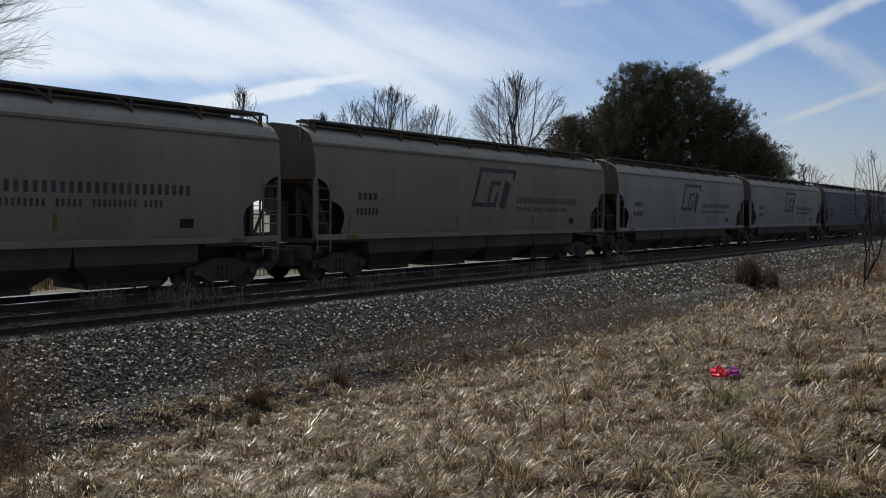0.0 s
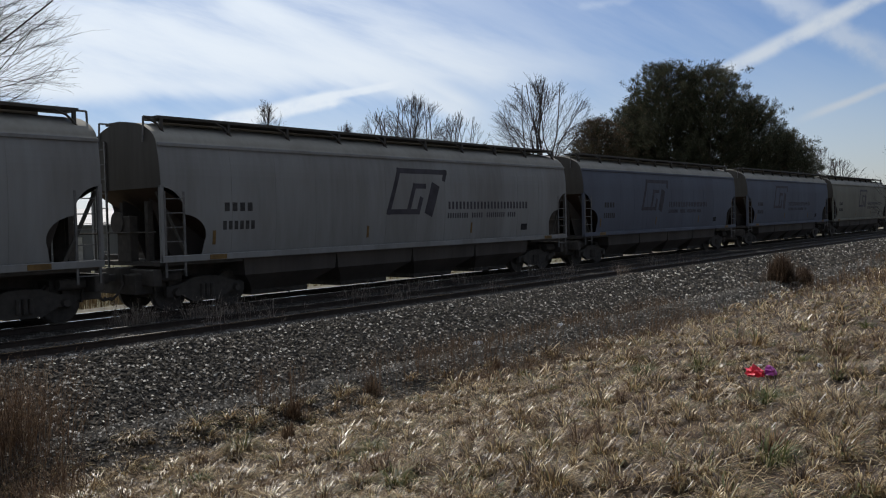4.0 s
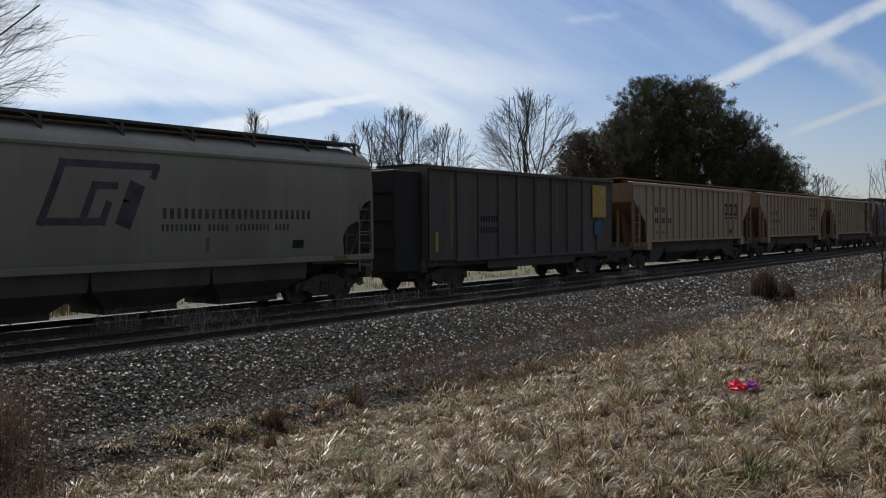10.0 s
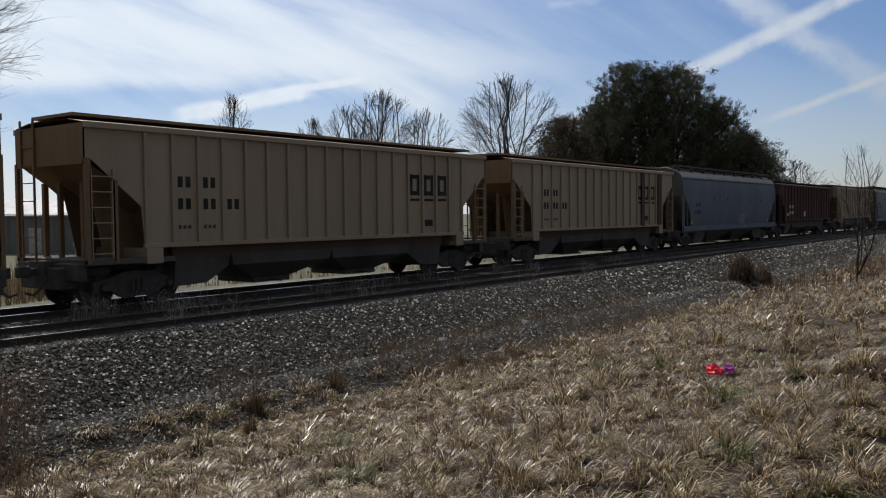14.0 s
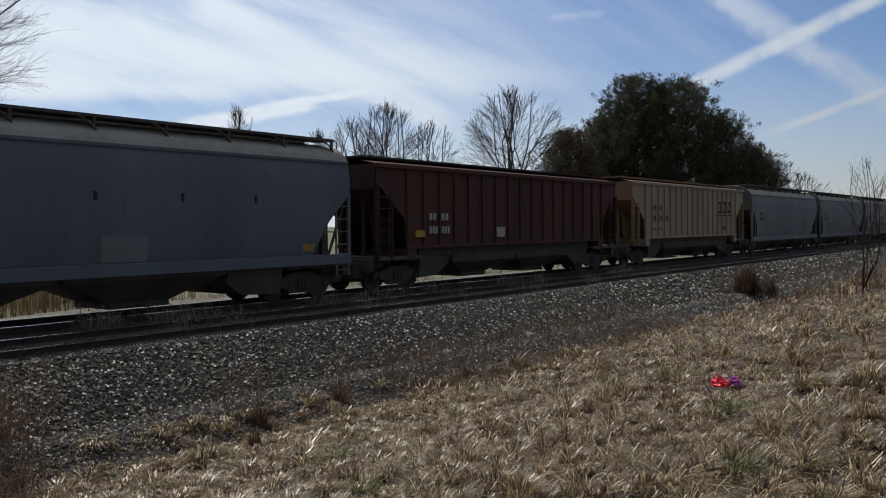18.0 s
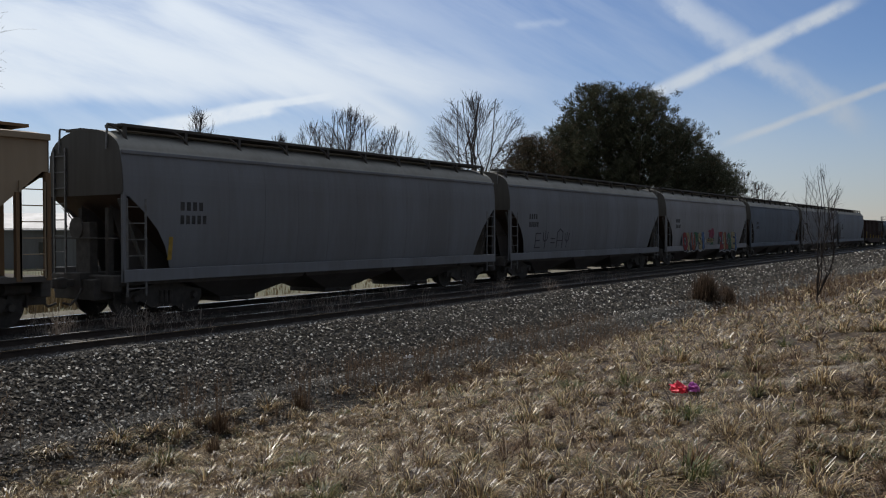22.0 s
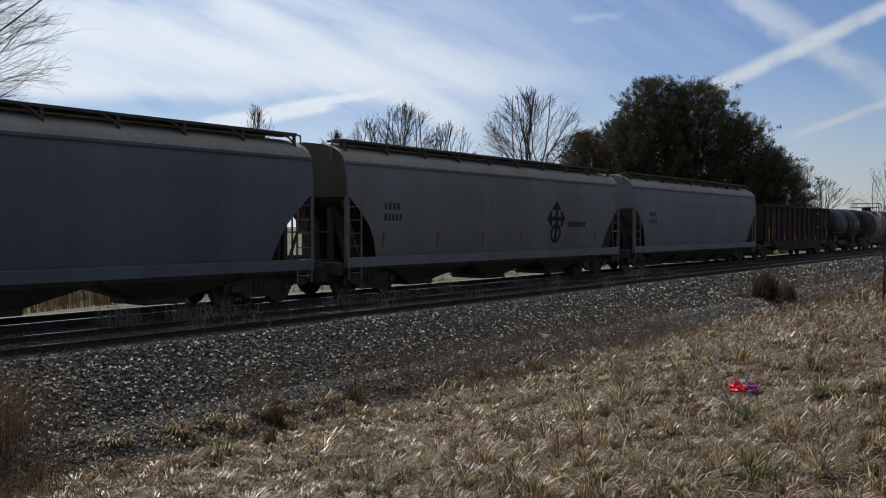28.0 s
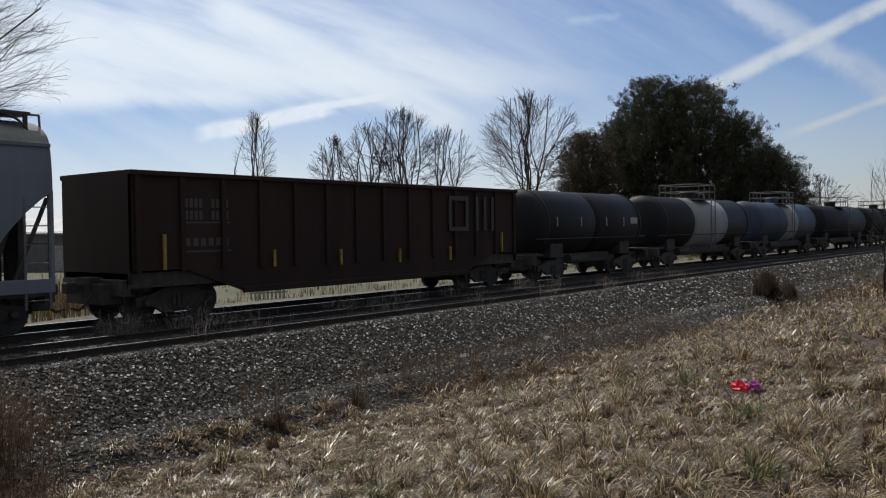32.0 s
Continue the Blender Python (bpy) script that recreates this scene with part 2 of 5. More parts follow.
xs = [-2600, -900, -300, -120, -60, -30] + steps(-14, 2, 0.5) + steps(2.2, 18, 0.2) + steps(18.4, 60, 0.4) + steps(62, 130, 2) + [160, 220, 340, 600, 1200, 2600]
tagged(grid_sheet("ground", xs, [-2600, -400, -60, -30, -15, -8] + steps(-5, 1.0, 0.4) + steps(1.2, 11.0, 0.2), earth), "bank of matted dry winter grass and bare soil", "ground", kind="structure")
tagged(grid_sheet("ballast_bed", xs, steps(11.0, 14.56, 0.16), stone), "grey crushed-stone ballast shoulder of the railway", "ballast", kind="structure")
tagged(grid_sheet("track_bed", xs, steps(14.56, 21.2, 0.3), bed), "ballast bed under both tracks, coloured dark for the train's shade", "ballast", kind="structure")
tagged(grid_sheet("gravel_track", xs, steps(21.2, 23.6, 0.3), gravel), "pale gravel service track beyond the rails", "track", kind="structure")
tagged(grid_sheet("field", xs, steps(23.6, 60, 1.0) + [70, 80, 90, 120, 180, 300, 600, 1200, 2600], field), "dull yellow winter field beyond the tracks", "field", kind="structure")

# ---- tracks ----
rail_steel = material("rail_steel", (0.05, 0.037, 0.03), 0.75, 0.2, scale=3, bump=0.2)
rail_head = material("rail_head", (0.55, 0.54, 0.52), 0.25, 1.0, spread=0.1, scale=3)
tie_wood = material("creosoted_wood", (0.075, 0.064, 0.055), 0.85, second=(0.042, 0.037, 0.032), scale=4, fine=40, bump=0.5, per_object=0.3)


def rail(y, label):
    r = thing("rail", label, "rail", "rails of the double track", pose(0, y, 0))
    a, b = -160.0, 420.0
    bm = bmesh.new()
    web = [(-0.07, -0.17), (0.07, -0.17), (0.07, -0.155), (0.012, -0.13), (0.012, -0.045), (0.036, -0.03), (0.036, -0.008), (-0.036, -0.008), (-0.036, -0.03), (-0.012, -0.045), (-0.012, -0.13), (-0.07, -0.155)]
    loft(bm, [[(x, p, q) for p, q in web] for x in (a, b)])
    part("web", bm, rail_steel, r)
    part("rail_top", slab(a, b, -0.036, 0.036, -0.008, 0.0), rail_head, r, "shiny worn running surface")


for yc in (TRACK_NEAR, TRACK_FAR):
    for s in (-0.7525, 0.7525):
        rail(yc + s, "long rusty steel rail with a bright worn head")

tie_mesh = None
for i in range(230):
    x = 2 + i * 0.5
    if tie_mesh is None:
        tie_mesh = part("railway_tie", slab(-0.115, 0.115, -1.3, 1.3, -0.2, 0.0, 0.012), tie_wood).data
        o = bpy.data.objects["railway_tie"]
    else:
        o = new("railway_tie", tie_mesh)
    o.matrix_basis = pose(x, TRACK_NEAR + random.uniform(-0.05, 0.04), -0.135 + random.uniform(-0.012, 0.006), 0, 0, random.uniform(-1.2, 1.2))
    tagged(o, "dark creosoted wooden railway tie set in ballast", "railway tie", "ties of the near track")
bm = bmesh.new()
for i in range(320):
    x = -20 + i * 0.5
    box(bm, x - 0.115, x + 0.115, TRACK_FAR - 1.3, TRACK_FAR + 1.3, -0.3, -0.145)
tagged(part("far_track_ties", bm, tie_wood), "dark wooden ties under the train's track", "railway ties", kind="stuff")

# ---- the train ----
steel_dark = material("truck_steel", (0.072, 0.064, 0.057), 0.9, 0.0, scale=5, bump=0.3)
wheel_steel = material("wheel_steel", (0.075, 0.066, 0.058), 0.7, 0.2, scale=6)
grating = material("galvanised_grating", (0.17, 0.165, 0.16), 0.6, 0.6, scale=8)
board_dark = material("dark_walkway_steel", (0.075, 0.068, 0.06), 0.7, 0.3, scale=4, fine=50, bump=0.3)
black_paint = material("black_lettering", (0.03, 0.03, 0.032), 0.8, spread=0.3, scale=5, spec=0.1)
navy_paint = material("dark_lettering", (0.066, 0.062, 0.072), 0.6, spread=0.25, scale=3, spec=0.1)
white_paint = material("white_lettering", (0.36, 0.35, 0.33), 0.6, spread=0.2)
yellow_mark = material("reflective_yellow", (0.36, 0.23, 0.035), 0.5, spread=0.25)
amber_mark = material("grimy_reflector", (0.16, 0.095, 0.03), 0.7, spread=0.3)
faded_paint = material("faded_lettering", (0.06, 0.058, 0.058), 0.8, spread=0.3, scale=5, spec=0.1)


def paint(name, color, dirt, rough=0.75, spec=0.15):
    dirt = tuple(0.6 * d + 0.4 * c for c, d in zip(color, dirt))
    return material(name, color, rough, second=dirt, scale=0.8, fine=7, streak=True, bump=0.05, spec=spec)


GREY = paint("pale_grey_paint", (0.283, 0.287, 0.287), (0.180, 0.172, 0.163))
BLUEGREY = paint("blue_grey_paint", (0.134, 0.155, 0.186), (0.095, 0.104, 0.119))
SLATE = paint("slate_grey_paint", (0.128, 0.143, 0.181), (0.097, 0.102, 0.124))
PALEBLUE = paint("pale_blue_grey_paint", (0.2, 0.22, 0.25), (0.155, 0.16, 0.172))
OLIVE = paint("greenish_grey_paint", (0.222, 0.217, 0.179), (0.154, 0.144, 0.119))
DUSTY = paint("dusty_grey_paint", (0.199, 0.207, 0.223), (0.142, 0.138, 0.138))
TAN = paint("faded_tan_paint", (0.337, 0.261, 0.179), (0.243, 0.179, 0.115), 0.6, 0.3)
BROWN = paint("oxide_brown_paint", (0.094, 0.043, 0.036), (0.049, 0.028, 0.025))
COAL = paint("weathered_black_brown_paint", (0.052, 0.031, 0.026), (0.029, 0.020, 0.017))
BOXGREY = paint("weathered_grey_paint", (0.106, 0.098, 0.090), (0.062, 0.056, 0.053))
BLACK = paint("black_tank_paint", (0.024, 0.024, 0.026), (0.036, 0.033, 0.030), 0.55, 0.12)
RUST = paint("rusty_slope_paint", (0.095, 0.065, 0.049), (0.054, 0.039, 0.032), 0.8)
CHALKY = paint("chalky_grey_paint", (0.265, 0.265, 0.275), (0.18, 0.17, 0.165))
# roofs and hatch covers are paler than most car sides
ROOFPALE = paint("dust_coated_roof", (0.32, 0.305, 0.27), (0.2, 0.188, 0.165), 0.8)
TANRUST = paint("rusty_tan_paint", (0.215, 0.135, 0.074), (0.13, 0.083, 0.051), 0.8)
# car ends: rust stain, plus the shade between cars put into the colour
END_SHADE = paint("grimy_end_paint", (0.110, 0.103, 0.092), (0.061, 0.052, 0.044), 0.85)
BELLY = paint("brown_underbody_paint", (0.123, 0.080, 0.061), (0.072, 0.051, 0.041), 0.85)
# one dark brown-grey for bays, shear plates and platforms
UNDERSIDE = paint("sooty_underside", (0.112, 0.099, 0.090), (0.066, 0.058, 0.054), 0.85)
ZF, YS = 0.0, 1.58      # half width of a car's side


TRUCK = {}


def truck_under(car, x):
    """One four-wheel truck at x along the car: bolster, side frames, wheels and axles."""
    tr = part("truck", slab(-0.22, 0.22, -1.05, 1.05, 0.45, 0.82, 0.03), steel_dark, car, at=pose(x, 0, 0)) if not TRUCK else again(TRUCK["truck"], pose(x, 0, 0), car)
    if not TRUCK:
        TRUCK["truck"] = tr
        bm = prism(bmesh.new(), [(-1.15, 0.36), (-1.15, 0.60), (-0.75, 0.66), (-0.35, 0.80), (0.35, 0.80), (0.75, 0.66), (1.15, 0.60), (1.15, 0.36), (0.72, 0.38), (0.4, 0.2), (-0.4, 0.2), (-0.72, 0.38)], -0.07, 0.07)
        TRUCK["side_frame"] = part("side_frame", bm, steel_dark, tr, at=pose(0, -1.0, 0))
        bm = tube(bmesh.new(), (0, -0.06, 0), (0, 0.06, 0), 0.45, 0.45, 28)
        tube(bm, (0, 0.06, 0), (0, 0.1, 0), 0.485, 0.48, 28)
        TRUCK["wheel"] = part("wheel", bm, wheel_steel, tr, at=pose(-0.89, -0.76, 0.45))
        TRUCK["axle"] = part("axle", tube(bmesh.new(), (0, -1.0, 0), (0, 1.0, 0), 0.09, 0.09, 10), steel_dark, tr, at=pose(-0.89, 0, 0.45))
        TRUCK["bearing_cap"] = part("bearing_cap", tube(bmesh.new(), (0, 0, 0), (0, -0.09, 0), 0.11, 0.08, 12), wheel_steel, tr, at=pose(-0.89, -1.07, 0.46))
        TRUCK["spring"] = part("spring", tube(bmesh.new(), (0, 0, 0.30), (0, 0, 0.62), 0.06, 0.06, 8), steel_dark, tr, at=pose(0, -1.09, 0))
        for k in (-0.14, 0.14):
            again(TRUCK["spring"], pose(k, -1.09, 0), tr)
        TRUCK["brake_gear"] = part("brake_gear", slab(-1.05, 1.05, -0.55, 0.55, 0.3, 0.72, 0.04), steel_dark, tr)
        first = True
    else:
        first = False
        again(TRUCK["brake_gear"], pose(0, 0, 0), tr)
    for s in (-1, 1):
        turn = 0 if s < 0 else 180
        if not (first and s < 0):
            again(TRUCK["side_frame"], pose(0, s * 1.0, 0), tr)
            for k in (-0.14, 0, 0.14):
                again(TRUCK["spring"], pose(k, s * 1.09, 0), tr)
        for dx in (-0.89, 0.89):
            if first and s < 0 and dx < 0:
                continue
            again(TRUCK["wheel"], pose(dx, s * 0.76, 0.45, 0, 0, turn), tr)
            again(TRUCK["bearing_cap"], pose(dx, s * 1.07, 0.46, 0, 0, turn), tr)
            if s < 0:
                again(TRUCK["axle"], pose(dx, 0, 0.45), tr)


def running_gear(car, L, inset=1.55):
    for x in (inset, L - inset):
        truck_under(car, x)
    part("centre_sill", slab(-0.35, 2.9, -0.33, 0.33, 0.72, 1.1), steel_dark, car)
    part("centre_sill", slab(L - 2.9, L + 0.35, -0.33, 0.33, 0.72, 1.1), steel_dark, car)
    for x, s in ((0, -1), (L, 1)):
        bm = bmesh.new()
        box(bm, min(x + s * 0.3, x + s * 0.62), max(x + s * 0.3, x + s * 0.62), -0.09, 0.09, 0.78, 0.95, 0.02)
        box(bm, min(x + s * 0.55, x + s * 0.80), max(x + s * 0.55, x + s * 0.80), -0.16, 0.12, 0.74, 1.0, 0.04)
        part("coupler", bm, steel_dark, car)
        part("draft_gear", slab(min(x + s * 0.3, x - s * 0.9), max(x + s * 0.3, x - s * 0.9), -0.85, 0.85, 0.46, 0.96, 0.03), steel_dark, car)
        part("end_sill", slab(x - 0.12, x + 0.12, -1.35, 1.35, 0.66, 1.06, 0.03), steel_dark, car)
        bm = bmesh.new()
        pipe(bm, [(x - s * 0.15, -0.9, 0.9), (x - s * 0.2, -0.9, 0.45), (x - s * 0.2, -0.4, 0.45), (x - s * 0.15, -0.4, 0.9)], 0.03)
        box(bm, x - 0.06 - s * 0.6, x + 0.06 - s * 0.6, -0.95, 0.95, 0.4, 0.8)
        part("brake_lever", bm, steel_dark, car)
        if inset < 1.7:
            tube_at = x - s * 0.5
            part("brake_cylinder", tube(bmesh.new(), (tube_at - 0.3, -1.0, 0.86), (tube_at + 0.3, -1.0, 0.86), 0.13, 0.13, 12), steel_dark, car)
        bm = bmesh.new()
        pipe(bm, [(x + s * 0.3, -0.35, 0.75), (x + s * 0.45, -0.36, 0.5), (x + s * 0.62, -0.36, 0.36), (x + s * 0.82, -0.36, 0.42)], 0.03)
        part("air_hose", bm, steel_dark, car)


def ladder(car, x0, x1, y, z0, z1, mat, n=6, lean=0.0):
    bm = bmesh.new()
    for x in (x0, x1):
        box(bm, x - 0.025, x + 0.025, y - 0.02, y + 0.02, z0, z1)
    for i in range(n):
        z = z0 + (z1 - z0) * (i + 0.5) / n
        box(bm, x0, x1, y - 0.012, y + 0.012, z - 0.012, z + 0.012)
    return part("ladder", bm, mat, car)


def end_ladder(car, x, y0, y1, z0, z1, mat, n=6):
    bm = bmesh.new()
    for y in (y0, y1):
        box(bm, x - 0.02, x + 0.02, y - 0.025, y + 0.025, z0, z1)
    for i in range(n):
        z = z0 + (z1 - z0) * (i + 0.5) / n
        box(bm, x - 0.012, x + 0.012, y0, y1, z - 0.012, z + 0.012)
    return part("end_ladder", bm, mat, car)


BOWED = set()       # names of the cars whose sides are bowed


def decal(name, bm, mat, car, label=""):
    """Paint on a car's side: on a bowed side it bends with the sheet."""
    if car.name in BOWED:
        zs = [v.co.z for v in bm.verts]
        for zz in [1.0 + 0.2 * k for k in range(16)]:
            if min(zs) < zz < max(zs):
                bmesh.ops.bisect_plane(bm, geom=bm.verts[:] + bm.edges[:] + bm.faces[:], plane_co=(0, 0, zz), plane_no=(0, 0, 1))
        for v in bm.verts:
            v.co.y += bow(v.co.z)
    return part(name, bm, mat, car, label)


def bars(car, x, z, width, height, n, mat, y=-YS, gap=0.38, name="lettering", label=""):
    """A line of writing as plain upright bars."""
    bm = bmesh.new()
    w = width / n
    for i in range(n):
        box(bm, x + i * w, x + (i + 1 - gap) * w, y - 0.005, y + 0.03, z, z + height)
    return decal(name, bm, mat, car, label)


def hopper_bays(car, x0, x1, n, mat, z_top, z_out=0.36, half=1.35, drop=0.2, foot=0.17):
    """The discharge hoppers under the body: upside-down pyramids in a row."""
    w = (x1 - x0) / n
    for i in range(n):
        a, b = x0 + i * w, x0 + (i + 1) * w
        c = (a + b) / 2
        zk = z_top - drop
        rings = [[(c + sx * kw * w, sy * hy, z) for sx, sy in ((-1, -1), (1, -1), (1, 1), (-1, 1))]
                 for kw, hy, z in ((0.5, half, z_top), (0.48, half - 0.03, zk), ((0.48 + foot) / 2 - 0.02, half - 0.35, (zk + z_out) / 2 + 0.04), (foot, 0.75, z_out + 0.12))]
        bay = part("hopper_bay", loft(bmesh.new(), rings), mat, car)
        bm = slab(c - (foot + 0.01) * w, c + (foot + 0.01) * w, -0.78, 0.78, z_out, z_out + 0.13)
        tube(bm, (c - 0.1, -1.3, z_out + 0.06), (c - 0.1, 1.3, z_out + 0.06), 0.03)
        part("outlet_gate", bm, steel_dark, bay)


def arc(cx, cz, rx, rz, a0, a1, n):
    return [(cx + rx * math.cos(radians(a0 + (a1 - a0) * i / n)), cz + rz * math.sin(radians(a0 + (a1 - a0) * i / n))) for i in range(n + 1)]


def bow(z):
    """How far the bowed side of a hopper lies behind its widest line."""
    return 0.15 * (max(0, 2.7 - z) / 1.5) ** 2 + 0.10 * (max(0, z - 3.2) / 0.82) ** 2


def curved_hopper(name, label, x, L, body, slope, sill_z=1.22, sill_h=0.16, cut="arch", group="covered hopper cars", eave=4.02, cutw=1.42, ends=None, bays=(4.35, 2, 0.17)):
    """A covered hopper with smooth bowed sides and a round roof with a trough hatch."""
    car = thing(name, label, "railcar", group)
    BOWED.add(car.name)
    # side sheets, cut away over the trucks
    if cut == "arch":
        left = [(0.02, 3.02)] + arc(0.0, 2.45, 0.62, 0.56, 72, -8, 6) + arc(0.62, 1.85, 0.64, 0.5, 72, -20, 6)
        left = [(px, pz) for px, pz in left if pz > sill_z + sill_h] + [(1.16, sill_z + sill_h)]
    else:
        left = [(0.02, 3.0), (0.16, 2.95), (0.62, 2.55), (0.98, 2.15), (1.22, 1.75), (cutw, sill_z + sill_h)]
    right = [(L - px, pz) for px, pz in left[::-1]]
    outline = left + right + [(L, eave), (0.0, eave)]
    zm = (eave + sill_z) / 2
    for s in (-1, 1):
        bm = bmesh.new()
        prism(bm, outline, 0.0, s * 0.02)
        if s > 0:
            bmesh.ops.reverse_faces(bm, faces=bm.faces[:])
        for zz in sorted({1.3, 1.5, 1.7, 1.95, 2.2, 2.45, 2.7, 3.3, 3.45, 3.6, 3.75, 3.9} | {pz for px, pz in left}):
            bmesh.ops.bisect_plane(bm, geom=bm.verts[:] + bm.edges[:] + bm.faces[:], plane_co=(0, 0, zz), plane_no=(0, 0, 1))
        for v in bm.verts:
            v.co.y -= s * bow(v.co.z)
        part("side_sheet", bm, body, car, at=pose(0, s * (YS - 0.02), 0))
    seam = None
    for k in range(1, 12):
        xx = 0.6 + (L - 1.2) * k / 12
        z0 = sill_z + sill_h if 2.0 < xx < L - 2.0 else 3.1
        if z0 > 3:
            continue
        if seam is None:
            bm = bmesh.new()
            loft(bm, [[(-0.007, bow(zz) - 0.003, zz), (0.007, bow(zz) - 0.003, zz), (0.007, bow(zz) + 0.004, zz), (-0.007, bow(zz) + 0.004, zz)] for zz in steps(z0, eave - 0.05, 0.25)])
            seam = part("weld_seam", bm, body, car, at=pose(xx, -YS, 0))
        else:
            again(seam, pose(xx, -YS, 0), car)
    # shell inside of the side sheets: roof and upper ends
    prof = [(-YS + 0.09, eave)] + [(y, z) for y, z in arc(0, eave - 0.02, YS - 0.11, 0.64, 180, 0, 16)] + [(YS - 0.09, eave)]
    bm = bmesh.new()
    loft(bm, [[(xx, y, z) for y, z in prof] for xx in (0.0, L)], False, False)
    part("roof", bm, ROOFPALE, car, "pale rounded roof", smooth=True)
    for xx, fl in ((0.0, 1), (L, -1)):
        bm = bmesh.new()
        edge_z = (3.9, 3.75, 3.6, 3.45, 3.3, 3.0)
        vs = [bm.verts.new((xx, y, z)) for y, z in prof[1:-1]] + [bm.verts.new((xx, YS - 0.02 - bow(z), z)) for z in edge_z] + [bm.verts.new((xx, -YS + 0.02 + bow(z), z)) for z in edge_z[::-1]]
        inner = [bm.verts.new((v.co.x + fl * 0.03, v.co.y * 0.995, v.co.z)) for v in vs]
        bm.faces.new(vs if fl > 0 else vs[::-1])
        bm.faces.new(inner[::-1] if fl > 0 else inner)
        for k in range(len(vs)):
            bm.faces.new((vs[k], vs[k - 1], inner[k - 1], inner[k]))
        part("end_wall", bm, ends or END_SHADE, car, "rust-stained end sheet, coloured dark for the shade between cars" if ends is None else "")
    # eave rib and side sill
    for s in (-1, 1):
        part("eave_rib", slab(0.0, L, min(s * (YS - 0.1), s * (YS - 0.05)), max(s * (YS - 0.1), s * (YS - 0.05)), eave - 0.05, eave + 0.04, 0.015), body, car)
        part("side_sill", slab(0.0, L, min(s * (YS - 0.05), s * (YS + 0.02)), max(s * (YS - 0.05), s * (YS + 0.02)), sill_z, sill_z + sill_h, 0.015), body, car)
    # slope sheets behind the cut-outs
    for a, b in ((0.0, 1), (L, -1)):
        bm = bmesh.new()
        loft(bm, [[(a + b * 0.02, -YS + 0.04, 3.0), (a + b * 0.02, YS - 0.04, 3.0)], [(a + b * 0.6, -YS + 0.04, 2.65), (a + b * 0.6, YS - 0.04, 2.65)], [(a + b * 1.6, -YS + 0.14, 1.92 if sill_z > 1.1 else 1.78), (a + b * 1.6, YS - 0.14, 1.92 if sill_z > 1.1 else 1.78)], [(a + b * 2.6, -YS + 0.24, sill_z), (a + b * 2.6, YS - 0.24, sill_z)]], False, False)
        part("slope_sheet", bm, slope, car)
        part("end_platform", slab(min(a, a + b * 2.4), max(a, a + b * 2.4), -1.45, 1.45, sill_z - 0.08, sill_z + 0.02), steel_dark, car)
        for y in (-0.6, 0.6):
            web = [(a + b * 0.3, 2.78), (a + b * 0.62, 2.62), (a + b * 2.5, sill_z + 0.02), (a + b * 0.9, sill_z + 0.02)]
            part("shear_plate", prism(bmesh.new(), web if b < 0 else web[::-1], y - 0.01, y + 0.01), UNDERSIDE, car)
        for s in (-1, 1):
            part("corner_post", slab(min(a, a + b * 0.09), max(a, a + b * 0.09), min(s * (YS - 0.1), s * YS), max(s * (YS - 0.1), s * YS), sill_z, 3.05), body, car)
        for y in (-0.62, 0.5):
            part("end_post", slab(min(a + b * 0.2, a + b * 0.34), max(a + b * 0.2, a + b * 0.34), y - 0.07, y + 0.07, sill_z, 2.7), steel_dark, car)
        part("brake_stand", slab(min(a - b * 0.02, a + b * 0.2), max(a - b * 0.02, a + b * 0.2), -0.25, 0.35, sill_z, 2.35, 0.02), steel_dark, car)
        ladder(car, a + b * 0.1, a + b * 0.62, -YS + 0.01, sill_z - 0.35, 2.9, grating)
        end_ladder(car, a - b * 0.04, 0.75, 1.25, sill_z - 0.3, eave + 0.2, grating, 9)
        bm = bmesh.new()
        pipe(bm, [(a - b * 0.03, -1.4, 1.95), (a - b * 0.06, -0.2, 1.95), (a - b * 0.03, 1.4, 1.95)], 0.02)
        part("end_rail", bm, steel_dark, car)
        part("hand_brake", tube(bmesh.new(), (a - b * 0.0, 0.3, 2.2), (a - b * 0.05, 0.3, 2.2), 0.28, 0.28, 14), steel_dark, car)
        part("diagonal_brace", tube(bmesh.new(), (a + b * 0.03, -1.36, 2.9), (a + b * 0.85, -1.36, sill_z + 0.02), 0.045, 0.045, 6), END_SHADE, car)
    k, count, outlet = bays
    hopper_bays(car, k, L - k, count, UNDERSIDE, sill_z + 0.05, 0.18, drop=0.16 if sill_z < 1.1 else 0.5, foot=outlet)
    for a, b in ((k, -1), (L - k, 1)) if k > 3 else ():
        bm = bmesh.new()
        loft(bm, [[(a + b * q, y, z) for y, z in ((-1.3, sill_z), (1.3, sill_z), (1.2, lo), (-1.2, lo))] for q, lo in ((0.0, 0.62), (0.5, 0.3), (k - 2.5, 0.24))])
        part("end_bay", bm, UNDERSIDE, car)
    # running board over the roof
    rb = part("running_board", slab(0.25, L - 0.25, -1.18, -0.5, 4.66, 4.73), board_dark, car)
    again(rb, pose(0, 1.68, 0), car)
    part("hatch_cover", slab(0.8, L - 0.8, -0.49, 0.49, 4.5, 4.69, 0.04), ROOFPALE, car)
    n = 9
    post = None
